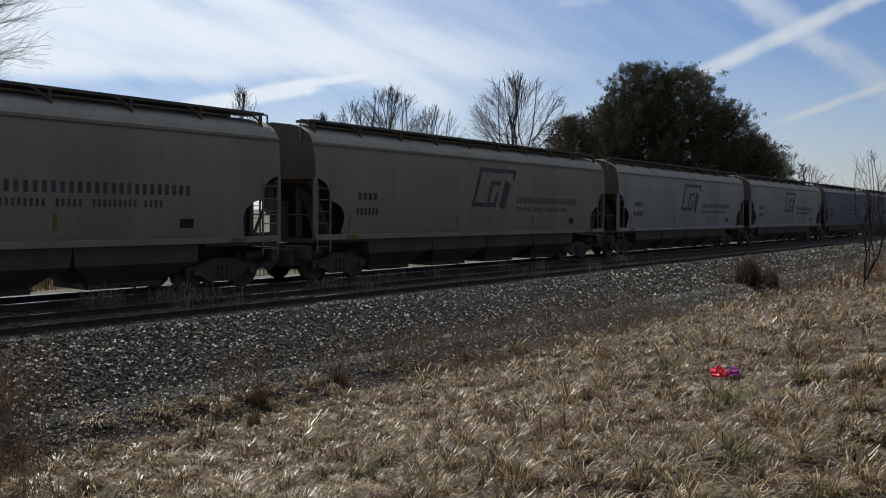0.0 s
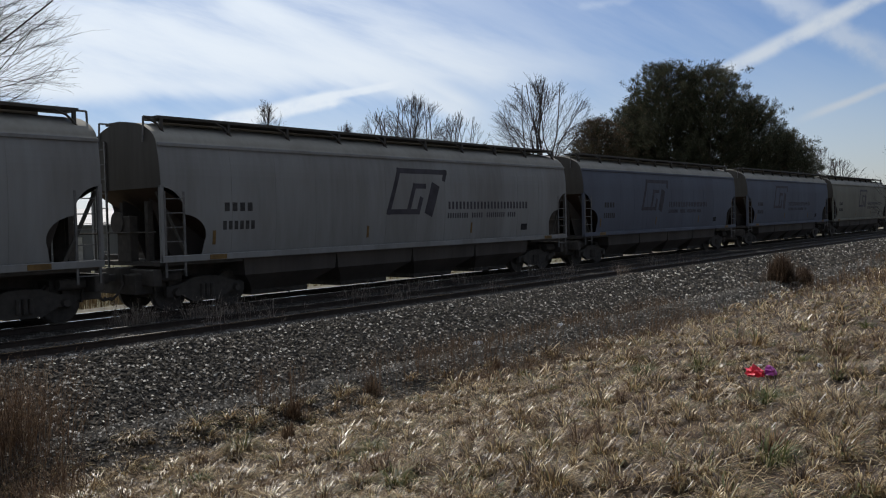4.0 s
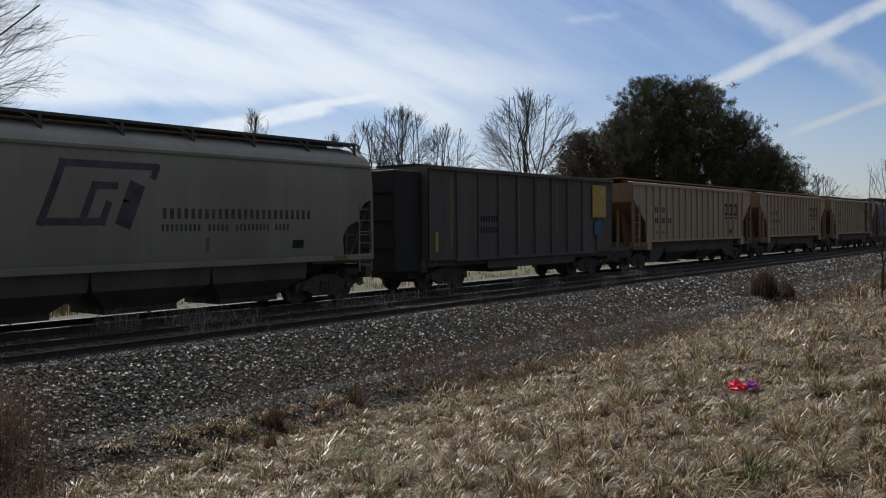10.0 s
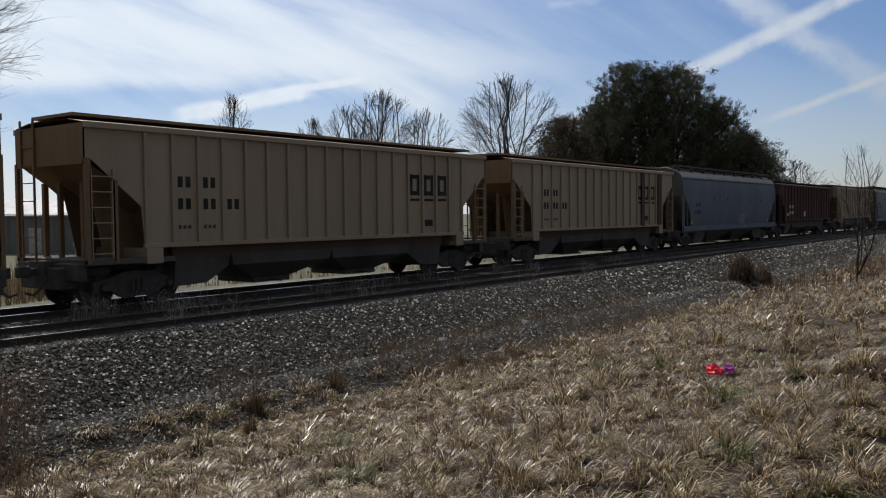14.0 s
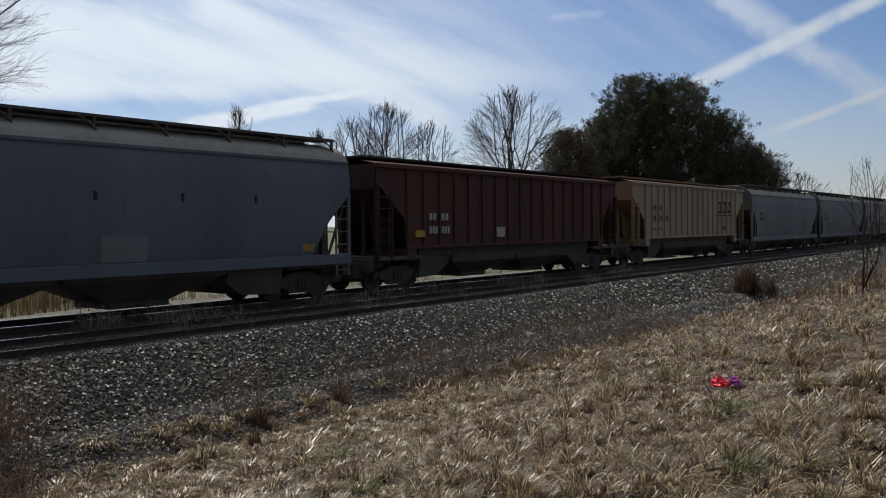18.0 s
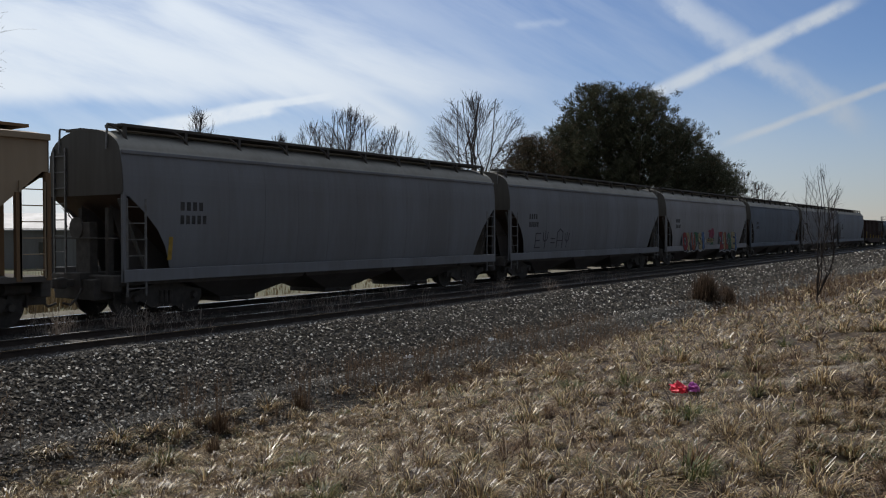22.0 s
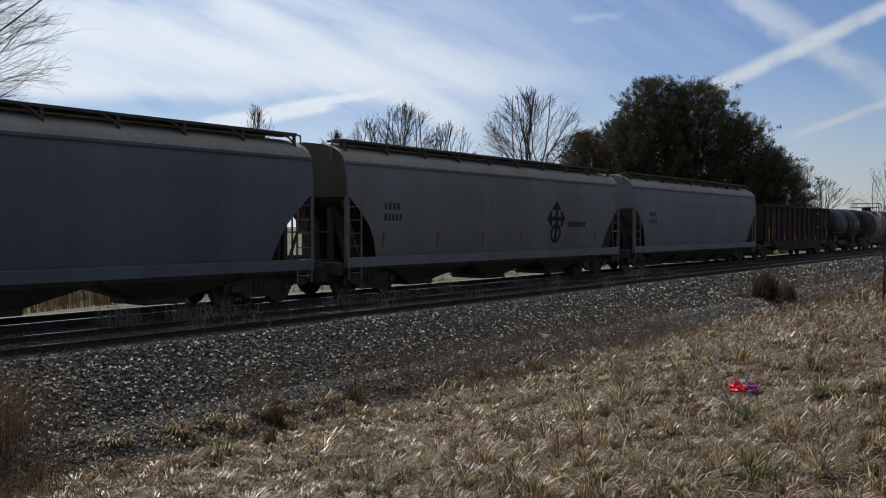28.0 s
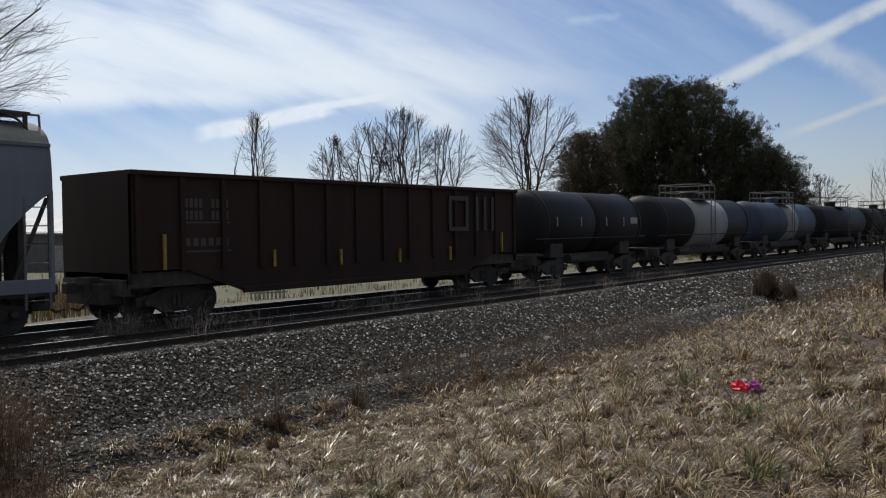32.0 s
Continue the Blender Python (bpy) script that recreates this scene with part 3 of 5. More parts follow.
    for i in range(n + 1):
        xx = 0.35 + (L - 0.7) * i / n
        for s in (-1, 1):
            if post is None:
                bm = bmesh.new()
                pipe(bm, [(0.02, -1.22, 4.33), (-0.06, -1.22, 4.44), (-0.2, -1.2, 4.56), (-0.45, -1.16, 4.68)], 0.026)
                post = part("board_bracket", bm, board_dark, car, at=pose(xx, 0, 0))
                stay = part("board_post", slab(-0.04, 0.04, -1.18, -1.12, 4.34, 4.68), board_dark, car, at=pose(xx, 0, 0))
            elif s < 0:
                again(post, pose(xx, 0, 0), car)
                again(stay, pose(xx, 0, 0), car)
            else:
                again(post, pose(xx, 0, 0, 0, 0, 180), car)
    for a, b in ((0.0, 1), (L, -1)):
        bm = bmesh.new()
        pipe(bm, [(a + b * 0.25, -1.0, 4.70), (a - b * 0.02, -1.0, 4.70), (a - b * 0.05, -1.0, 4.1)], 0.025)
        g = part("grab_rail", bm, grating, car)
        again(g, pose(0, 2.0, 0), car)
    running_gear(car, L)
    return car


def ribbed_hopper(name, label, x, L, body, slope, rib=None, eave=4.12, bottom=1.42, nribs=18, group="covered hopper cars", roofz=4.38, closed=False, under=None):
    """A covered hopper with straight sides and outside posts; slanting ends over open platforms."""
    car = thing(name, label, "railcar", group)
    rib, under = rib or body, under or BELLY
    if closed:
        outline = [(0, bottom), (L, bottom), (L, eave), (0, eave)]
    else:
        outline = [(1.5, bottom), (L - 1.5, bottom), (L - 1.42, 2.35), (L - 0.15, 3.42), (L, 3.42), (L, eave), (0, eave), (0, 3.42), (0.15, 3.42), (1.42, 2.35)]
    for s in (-1, 1):
        bm = bmesh.new()
        prism(bm, outline, 0.0, s * 0.02)
        if s > 0:
            bmesh.ops.reverse_faces(bm, faces=bm.faces[:])
        part("side_sheet", bm, body, car, at=pose(0, s * (YS - 0.09), 0))
    first = None
    for i in range(nribs):
        xx = 1.53 + (L - 3.06) * i / (nribs - 1)
        for s in (-1, 1):
            if first is None:
                first = part("side_post", slab(-0.045, 0.045, -YS, -YS + 0.07, bottom, eave, 0.012), rib, car, at=pose(xx, 0, 0))
            else:
                again(first, pose(xx, 0 if s < 0 else 2 * YS - 0.07, 0), car)
    for s in (-1, 1):
        part("top_chord", slab(0, L, min(s * (YS - 0.08), s * (YS + 0.02)), max(s * (YS - 0.08), s * (YS + 0.02)), eave - 0.02, eave + 0.12, 0.015), body, car)
        part("bottom_chord", slab(1.45, L - 1.45, min(s * (YS - 0.07), s * (YS + 0.01)), max(s * (YS - 0.07), s * (YS + 0.01)), bottom - 0.06, bottom + 0.05, 0.01), body, car)
    prof = [(-YS, eave + 0.1), (-0.9, roofz - 0.04), (0, roofz), (0.9, roofz - 0.04), (YS, eave + 0.1)]
    bm = bmesh.new()
    loft(bm, [[(xx, y, z) for y, z in prof] for xx in (0.0, L)], False, False)
    part("roof", bm, body, car)
    part("running_board", slab(0.1, L - 0.1, -0.9, 0.9, roofz + 0.05, roofz + 0.12), slope, car)
    part("hatch_cover", slab(0.9, L - 0.9, -0.3, 0.3, roofz, roofz + 0.17, 0.03), body, car)
    for a, b in ((0.0, 1), (L, -1)):
        lo, hi = (lambda p, q: (min(p, q), max(p, q)))(a, a + b * 0.03)
        part("end_wall", slab(lo, hi, -YS + 0.07, YS - 0.07, bottom if closed else 3.3, eave + 0.1), body if closed else slope, car)
        if not closed:
            bm = bmesh.new()
            loft(bm, [[(a, -YS + 0.09, 3.42), (a, YS - 0.09, 3.42)], [(a + b * 1.75, -YS + 0.09, 2.2), (a + b * 1.75, YS - 0.09, 2.2)], [(a + b * 2.2, -YS + 0.09, bottom - 0.3), (a + b * 2.2, YS - 0.09, bottom - 0.3)]], False, False)
            part("slope_sheet", bm, slope, car)
            for s in (-1, 1):
                for xx in (0.06, 0.72):
                    part("corner_post", slab(a + b * xx - 0.06, a + b * xx + 0.06, min(s * (YS - 0.12), s * YS), max(s * (YS - 0.12), s * YS), 1.05, 3.4 if xx < 0.5 else 2.95), slope, car)
            for y in (-0.5, 0.5):
                part("end_post", slab(min(a + b * 0.5, a + b * 0.6), max(a + b * 0.5, a + b * 0.6), y - 0.06, y + 0.06, 1.1, 2.95), slope, car)
            part("end_platform", slab(min(a, a + b * 2.3), max(a, a + b * 2.3), -YS + 0.02, YS - 0.02, 1.02, 1.14), UNDERSIDE, car)
            ladder(car, a + b * 0.12, a + b * 0.68, -YS + 0.02, 1.1, 3.2, body, 6)
            end_ladder(car, a - b * 0.03, 0.6, 1.2, 1.0, eave + 0.3, slope, 8)
            part("jacking_pad", slab(min(a + b * 1.5, a + b * 1.95), max(a + b * 1.5, a + b * 1.95), -YS - 0.01, YS + 0.01, 0.98, bottom - 0.06, 0.02), body, car)
    if not closed:
        part("centre_box", slab(2.4, L - 2.4, -1.3, 1.3, 1.05, bottom), under, car)
        hopper_bays(car, 4.2, L - 4.2, 2, UNDERSIDE, 1.12, 0.24, drop=0.3)
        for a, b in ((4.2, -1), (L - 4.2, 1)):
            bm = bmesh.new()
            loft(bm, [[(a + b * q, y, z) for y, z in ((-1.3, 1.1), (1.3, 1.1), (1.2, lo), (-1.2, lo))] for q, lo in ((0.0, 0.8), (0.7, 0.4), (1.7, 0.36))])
            part("end_bay", bm, UNDERSIDE, car)
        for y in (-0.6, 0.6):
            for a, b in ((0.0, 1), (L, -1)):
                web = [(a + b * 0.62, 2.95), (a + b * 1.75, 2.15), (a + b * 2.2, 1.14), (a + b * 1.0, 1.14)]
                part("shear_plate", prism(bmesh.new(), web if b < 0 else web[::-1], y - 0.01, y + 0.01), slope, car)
    else:
        part("floor_frame", slab(0.0, L, -1.4, 1.4, 0.85, bottom), under, car)
        part("side_skirt", slab(3.4, L - 3.4, -1.5, -1.44, 0.66, bottom, 0.02), under, car)
        part("equipment_box", slab(4.2, 6.0, -1.1, 0.9, 0.5, 0.9, 0.04), under, car)
    running_gear(car, L)
    return car


def gondola(name, label, L, body):
    """A high-sided open gondola with outside posts, heaped nearly to the brim."""
    car = thing(name, label, "railcar", "")
    top, bot = 3.6, 0.62
    for s in (-1, 1):
        bm = bmesh.new()
        prism(bm, [(0, 1.25), (1.5, 1.25), (3.2, bot), (L - 3.2, bot), (L - 1.5, 1.25), (L, 1.25), (L, top - 0.1), (0, top - 0.1)], 0, s * 0.02)
        if s > 0:
            bmesh.ops.reverse_faces(bm, faces=bm.faces[:])
        part("side_sheet", bm, body, car, at=pose(0, s * (YS - 0.1), 0))
        part("top_chord", slab(0, L, min(s * (YS - 0.1), s * (YS + 0.02)), max(s * (YS - 0.1), s * (YS + 0.02)), top - 0.12, top, 0.02), body, car)
        part("bottom_chord", slab(3.2, L - 3.2, min(s * (YS - 0.1), s * YS), max(s * (YS - 0.1), s * YS), bot - 0.06, bot + 0.1, 0.02), body, car)
    first = None
    for i in range(14):
        xx = 0.2 + (L - 0.4) * i / 13
        for s in (-1, 1):
            if first is None:
                first = part("side_post", slab(-0.07, 0.07, -YS, -YS + 0.08, 1.2, top - 0.1, 0.015), body, car, at=pose(xx, 0, 0))
            else:
                again(first, pose(xx, 0 if s < 0 else 2 * YS - 0.08, 0), car)
    for xx in (0.0, L - 0.06):
        part("end_wall", slab(xx, xx + 0.06, -YS + 0.08, YS - 0.08, 0.95, top), body, car)
    bm = bmesh.new()
    nx, ny = 60, 9
    vs = [[bm.verts.new((0.1 + (L - 0.2) * i / nx, -1.45 + 2.9 * j / ny,
                         3.42 + 0.28 * math.sin(math.pi * j / ny) * (0.45 + 0.4 * abs(math.sin(i * 0.33))) + 0.06 * noise.noise((i * 0.9, j * 0.9, 2)) - (0.25 if i in (0, nx) else 0))) for j in range(ny + 1)] for i in range(nx + 1)]
    for i in range(nx):
        for j in range(ny):
            bm.faces.new((vs[i][j], vs[i + 1][j], vs[i + 1][j + 1], vs[i][j + 1]))
    part("load", bm, steel_dark, car, "dark loose load heaped to the rim")
    part("floor_frame", slab(0, L, -1.4, 1.4, 0.85, 1.2), steel_dark, car)
    running_gear(car, L)
    return car


def tank_car(name, label, L, shell, bands=(), dome=True, r=1.42, zc=2.33, split=False):
    """A tank car: a long barrel with dished ends on a sill, with a railed platform on top."""
    car = thing(name, label, "railcar", "tank cars")

    def barrel(x0, x1, rad, mat, cap=True, nm="tank_shell", lab=""):
        n = 32
        xs_ = [(x0, 1.0), (x1, 1.0)]
        if cap:
            xs_ = [(x0 - 0.42, 0.05), (x0 - 0.40, 0.45), (x0 - 0.32, 0.75), (x0 - 0.16, 0.93)] + xs_ + [(x1 + 0.16, 0.93), (x1 + 0.32, 0.75), (x1 + 0.40, 0.45), (x1 + 0.42, 0.05)]
        rings = [[(xx, rad * k * math.cos(a * 2 * math.pi / n), zc + rad * k * math.sin(a * 2 * math.pi / n)) for a in range(n)] for xx, k in xs_]
        ob = part(nm, loft(bmesh.new(), rings), mat, car, lab, smooth=True)
        return ob
    if split:
        c = L / 2
        barrel(0.75, c - 0.25, r, shell)
        barrel(c + 0.25, L - 0.75, r, shell)
        barrel(c - 0.4, c + 0.4, r * 0.9, shell, False, "waist")
    else:
        barrel(0.75, L - 0.75, r, shell)
    for x0, x1, mat, lab in bands:
        barrel(x0, x1, r + 0.012, mat, False, "painted_band", lab)
    for xx in (0.9, L - 0.9):
        barrel(xx - 0.05, xx + 0.05, r + 0.03, shell, False, "strap")
    for xx in (2.0, L - 2.0):
        part("saddle", slab(xx - 0.5, xx + 0.5, -1.15, 1.15, 0.9, 1.5, 0.05), steel_dark, car)
    part("side_sill", slab(0, L, -0.35, 0.35, 0.75, 1.1), steel_dark, car)
    part("heater_box", slab(2.9, L - 2.9, -0.8, 0.8, 0.62, 1.05, 0.05), steel_dark, car)
    part("air_tank", tube(bmesh.new(), (3.2, -0.95, 0.8), (4.6, -0.95, 0.8), 0.2, 0.2, 14), steel_dark, car)
    for x0 in (0.0, L - 0.5):
        part("end_platform", slab(x0, x0 + 0.5, -1.4, 1.4, 1.02, 1.12), steel_dark, car)
    if dome:
        c, zt = L / 2, zc + r
        d = bmesh.new()
        tube(d, (c, 0, zt - 0.15), (c, 0, zt + 0.32), 0.42, 0.42, 18)
        tube(d, (c, 0, zt + 0.32), (c, 0, zt + 0.42), 0.46, 0.3, 18)
        part("dome", d, shell, car)
        part("platform", slab(c - 1.2, c + 1.2, -1.15, 1.15, zt - 0.12, zt - 0.06), grating, car)
        bm = bmesh.new()
        for z in (zt + 0.35, zt + 0.75):
            pipe(bm, [(c - 1.2, -1.15, z), (c + 1.2, -1.15, z), (c + 1.2, 1.15, z), (c - 1.2, 1.15, z), (c - 1.2, -1.15, z)], 0.028)
        for px in (-1.2, -0.4, 0.4, 1.2):
            for py in (-1.15, 1.15):
                tube(bm, (c + px, py, zt - 0.1), (c + px, py, zt + 0.75), 0.028, None, 6)
        part("guard_rail", bm, grating, car, "galvanised guard rail")
        ladder(car, c - 0.3, c + 0.3, -1.52, 0.8, zt, grating, 9)
    bm = bmesh.new()
    pipe(bm, [(0.1, -1.3, 1.7), (L - 0.1, -1.3, 1.7)], 0.025)
    part("hand_rail", bm, steel_dark, car)
    running_gear(car, L, 1.8)
    return car


def strokes(car, x, z, w, h, segs, th, mat, name="emblem", label="", slant=0.0, y=-YS):
    """A plain emblem: straight strokes between places of a unit square."""
    bm = bmesh.new()
    for k, (a, b, c, d) in enumerate(segs):
        p, q = Vector((x + (a + slant * b) * w, z + b * h)), Vector((x + (c + slant * d) * w, z + d * h))
        u = (q - p).normalized() * th / 2
        v = Vector((-u.y, u.x))
        yy = y - 0.004 - 0.0012 * k
        pts = [p - u - v, q + u - v, q + u + v, p - u + v]
        fr = [bm.verts.new((t.x, yy, t.y)) for t in pts]
        bk = [bm.verts.new((t.x, y + 0.03, t.y)) for t in pts]
        bm.faces.new(fr)
        for i in range(4):
            bm.faces.new((fr[i], bk[i], bk[(i + 1) % 4], fr[(i + 1) % 4]))
    return decal(name, bm, mat, car, label)


FRAME_LOGO = [(0.02, 0.05, 0.02, 0.95), (0.02, 0.95, 0.98, 0.95), (0.98, 0.95, 0.98, 0.80), (0.02, 0.05, 0.40, 0.05)]
HOOK = [(0.40, 0.05, 0.40, 0.62), (0.40, 0.62, 0.60, 0.62), (0.40, 0.05, 0.60, 0.05), (0.60, 0.05, 0.60, 0.32)]
BLOCKS = [(0.83, 0.10, 0.83, 0.23), (0.83, 0.41, 0.83, 0.54)]


def grain_marks(car, L, dx=0.0):
    for segs, nm, th, lab in ((FRAME_LOGO, "emblem", 0.16, "dark angular outline emblem"), (HOOK, "emblem_hook", 0.16, ""), (BLOCKS[:1], "emblem_block", 0.4, ""), (BLOCKS[1:], "emblem_block", 0.4, "")):
        strokes(car, 7.75 + dx, 2.28, 2.38, 1.42, segs, th, navy_paint, nm, lab, 0.24)
    bars(car, 10.75 + dx, 2.42, min(4.8, L - 13.0 - dx), 0.25, 24, navy_paint, gap=0.5, label="row of dark bars where a company name is painted")
    for x0, w, n in ((10.72, 1.15, 9), (12.05, 0.66, 5), (12.9, 1.15, 9), (14.2, 0.55, 4)):
        bars(car, x0 + dx, 2.12, w * min(1, (L - 13.2 - dx) / 4.6), 0.17, n, navy_paint, gap=0.5)
    bars(car, 1.8, 2.42, 0.95, 0.22, 4, faded_paint)
    bars(car, 1.75, 1.96, 1.05, 0.22, 6, faded_paint)
    decal("placard", slab(L - 3.2, L - 2.8, -YS - 0.006, -YS + 0.02, 1.62, 1.85), black_paint, car)
    for xx in (1.45, 6.9, 12.0):
        decal("reflector", slab(xx, xx + 0.09, -YS - 0.006, -YS + 0.02, 1.6, 1.95), amber_mark, car)
    for xx in (1.3, L - 1.7):
        part("reflector", slab(xx, xx + 0.5, -YS - 0.03, -YS - 0.02, 1.24, 1.36), amber_mark, car)


def three_block_marks(car, L, nribs=18):
    """Reporting marks between the posts, and a three-block emblem with underlines near the far end."""
    w = (L - 3.06) / (nribs - 1)
    y = -YS + 0.07
    for r, (z, h) in enumerate(((2.82, 0.27), (2.28, 0.27))):
        for k in range(2 + r):
            bars(car, 1.53 + w * (1 + k) + 0.16, z, 0.46, h, 2, black_paint, y)
    for k in range(2):
        bars(car, 1.53 + w * (1 + k) + 0.16, 1.8, 0.42, 0.09, 3, navy_paint, y)
    block = [(0.12, 0, 0.12, 1), (0.88, 0, 0.88, 1), (0.12, 0.02, 0.88, 0.02), (0.12, 0.98, 0.88, 0.98)]
    for k in range(3):
        x0 = 1.53 + w * (nribs - 5 + k) + 0.14
        strokes(car, x0, 2.8, w - 0.28, 0.56, block, 0.14, black_paint, "emblem", "bold dark block emblem", y=y)
        part("underline", slab(x0, x0 + w - 0.28, y - 0.012, y, 2.55, 2.63), black_paint, car)
    part("placard", slab(1.53 + w * (nribs - 4) + 0.15, 1.53 + w * (nribs - 4) + 0.58, y - 0.012, y, 1.7, 1.92), black_paint, car)


def flat_paint(name, color):
    return material(name, color, 0.7, spread=0.35, scale=3, fine=20, spec=0.15)


def spray_word(car, word, x, z, h, widths, colors, start=0):
    """Bubble letters: each a coloured letter over a larger white and a dark one."""
    white, dark = flat_paint("spray_white", (0.33, 0.33, 0.33)), flat_paint("spray_outline", (0.03, 0.03, 0.05))
    for i, (ch, w, col) in enumerate(zip(word, widths, colors)):
        root = None
        for k, (off, mat, depth) in enumerate(((0.0, flat_paint("spray_" + col, SPRAY[col]), 0.014), (0.05, dark, 0.010), (0.085, white, 0.006))):
            cu = bpy.data.curves.new("letter", "FONT")
            cu.body, cu.size, cu.align_x, cu.extrude, cu.offset = ch, 1.0, "CENTER", 0.004, 0.055 + off
            tmp = bpy.data.objects.new("letter", cu)
            me = bpy.data.meshes.new_from_object(tmp)
            bpy.data.objects.remove(tmp)
            bpy.data.curves.remove(cu)
            xs_, ys_ = [v.co.x for v in me.vertices], [v.co.y for v in me.vertices]
            if k == 0:
                cx, y0, sx, sy = (min(xs_) + max(xs_)) / 2, min(ys_), w / (max(xs_) - min(xs_)), h / (max(ys_) - min(ys_))
            tilt = radians(6 * math.sin(i * 2.1 + start))
            for v in me.vertices:
                px, pz, dz = (v.co.x - cx) * sx, (v.co.y - y0) * sy, v.co.z
                up = px * math.sin(tilt) + pz * math.cos(tilt)
                v.co = (px * math.cos(tilt) - pz * math.sin(tilt), -depth - dz - 0.02 + 0.085 * max(0, z + up - 1.2), up)
            me.materials.append(mat)
            ob = new("spray_letter" if k == 0 else "letter_outline", me)
            ob.parent = car if root is None else root
            ob.matrix_basis = pose(x + w / 2, -YS - 0.005, z + 0.05 * math.sin(i * 3 + start)) if root is None else pose(0, 0, 0)
            root = root or ob
        x += w * 0.97


SPRAY = {"red": (0.19, 0.032, 0.03), "sand": (0.235, 0.195, 0.105), "orange": (0.2, 0.065, 0.036), "green": (0.036, 0.10, 0.055), "blue": (0.06, 0.11, 0.22), "pink": (0.21, 0.045, 0.075), "white": (0.33, 0.33, 0.33)}


def blot(car, x, z, w, h, color, seed, label):
    """An irregular patch of spray paint."""
    bm = bmesh.new()
    pts = []
    for k in range(22):
        a = 2 * math.pi * k / 22
        r = 1 + 0.28 * noise.noise((math.cos(a) * 1.7 + seed, math.sin(a) * 1.7, seed)) + 0.12 * math.sin(5 * a + seed)
        pts.append((x + w / 2 * r * math.cos(a), z + h / 2 * r * math.sin(a)))
    prism(bm, pts, -YS - 0.006, -YS + 0.02)
    return decal("spray_patch", bm, flat_paint("spray_" + color, SPRAY[color]), car, label)


def graffiti(car, L):
    spray_word(car, "ORUBS!", 2.85, 0.92, 1.12, (0.88, 0.8, 0.72, 0.76, 0.72, 0.42), ("red", "sand", "orange", "green", "sand", "blue"))
    spray_word(car, "ZILOE!", 10.4, 0.82, 1.2, (1.0, 0.36, 0.72, 0.86, 0.86, 0.42), ("red", "sand", "orange", "green", "sand", "blue"), 2)
    blot(car, 8.85, 1.95, 1.15, 0.62, "pink", 1, "patch of pink spray paint")
    blot(car, 9.2, 1.18, 0.6, 0.4, "green", 4, "patch of green spray paint")
    blot(car, 8.75, 1.5, 1.7, 0.3, "sand", 7, "patch of sand-coloured spray paint")
    blot(car, 8.35, 2.12, 0.5, 0.2, "pink", 9, "small patch of pink spray paint")
    blot(car, 7.6, 1.42, 0.55, 0.26, "white", 11, "small white sprayed bubble")
    for k in range(4):
        strokes(car, 8.2 + 0.34 * k, 1.34, 0.2, 0.3, [(0.2, 0, 0.2, 1), (0.2, 1, 1, 0.9), (0.2, 0.5, 0.9, 0.5)], 0.07, flat_paint("spray_outline", (0.03, 0.03, 0.05)), "spray_stroke")
    bars(car, 1.0, 0.9, 2.0, 0.24, 8, white_paint, -YS - 0.02, label="row of white sprayed bars")


def chalk_formula(car, L):
    seg = [(0, 0, 0, 1), (0, 1, 0.9, 1), (0, 0.5, 0.7, 0.5), (0, 0, 0.9, 0)]
    strokes(car, 2.3, 1.4, 0.5, 0.62, seg, 0.05, navy_paint, "chalk_writing", "dark hand-drawn letter")
    psi = [(0.5, -0.15, 0.5, 1.1), (0.05, 1, 0.15, 0.5), (0.15, 0.5, 0.5, 0.35), (0.5, 0.35, 0.85, 0.5), (0.85, 0.5, 0.95, 1)]
    strokes(car, 2.95, 1.45, 0.5, 0.6, psi, 0.05, navy_paint, "chalk_writing", "dark hand-drawn letter")
    strokes(car, 3.75, 1.6, 0.38, 0.3, [(0, 0, 1, 0), (0, 0.6, 1, 0.6)], 0.05, navy_paint, "chalk_writing", "dark hand-drawn equals sign")
    strokes(car, 4.35, 1.38, 0.55, 0.62, [(0, 0, 0, 1), (1, 0, 1, 1), (0, 0.5, 1, 0.5), (0, 1.12, 0.5, 1.35), (0.5, 1.35, 1, 1.12)], 0.05, navy_paint, "chalk_writing", "dark hand-drawn letter with a hat")
    strokes(car, 5.1, 1.45, 0.48, 0.55, psi, 0.05, navy_paint, "chalk_writing", "dark hand-drawn letter")


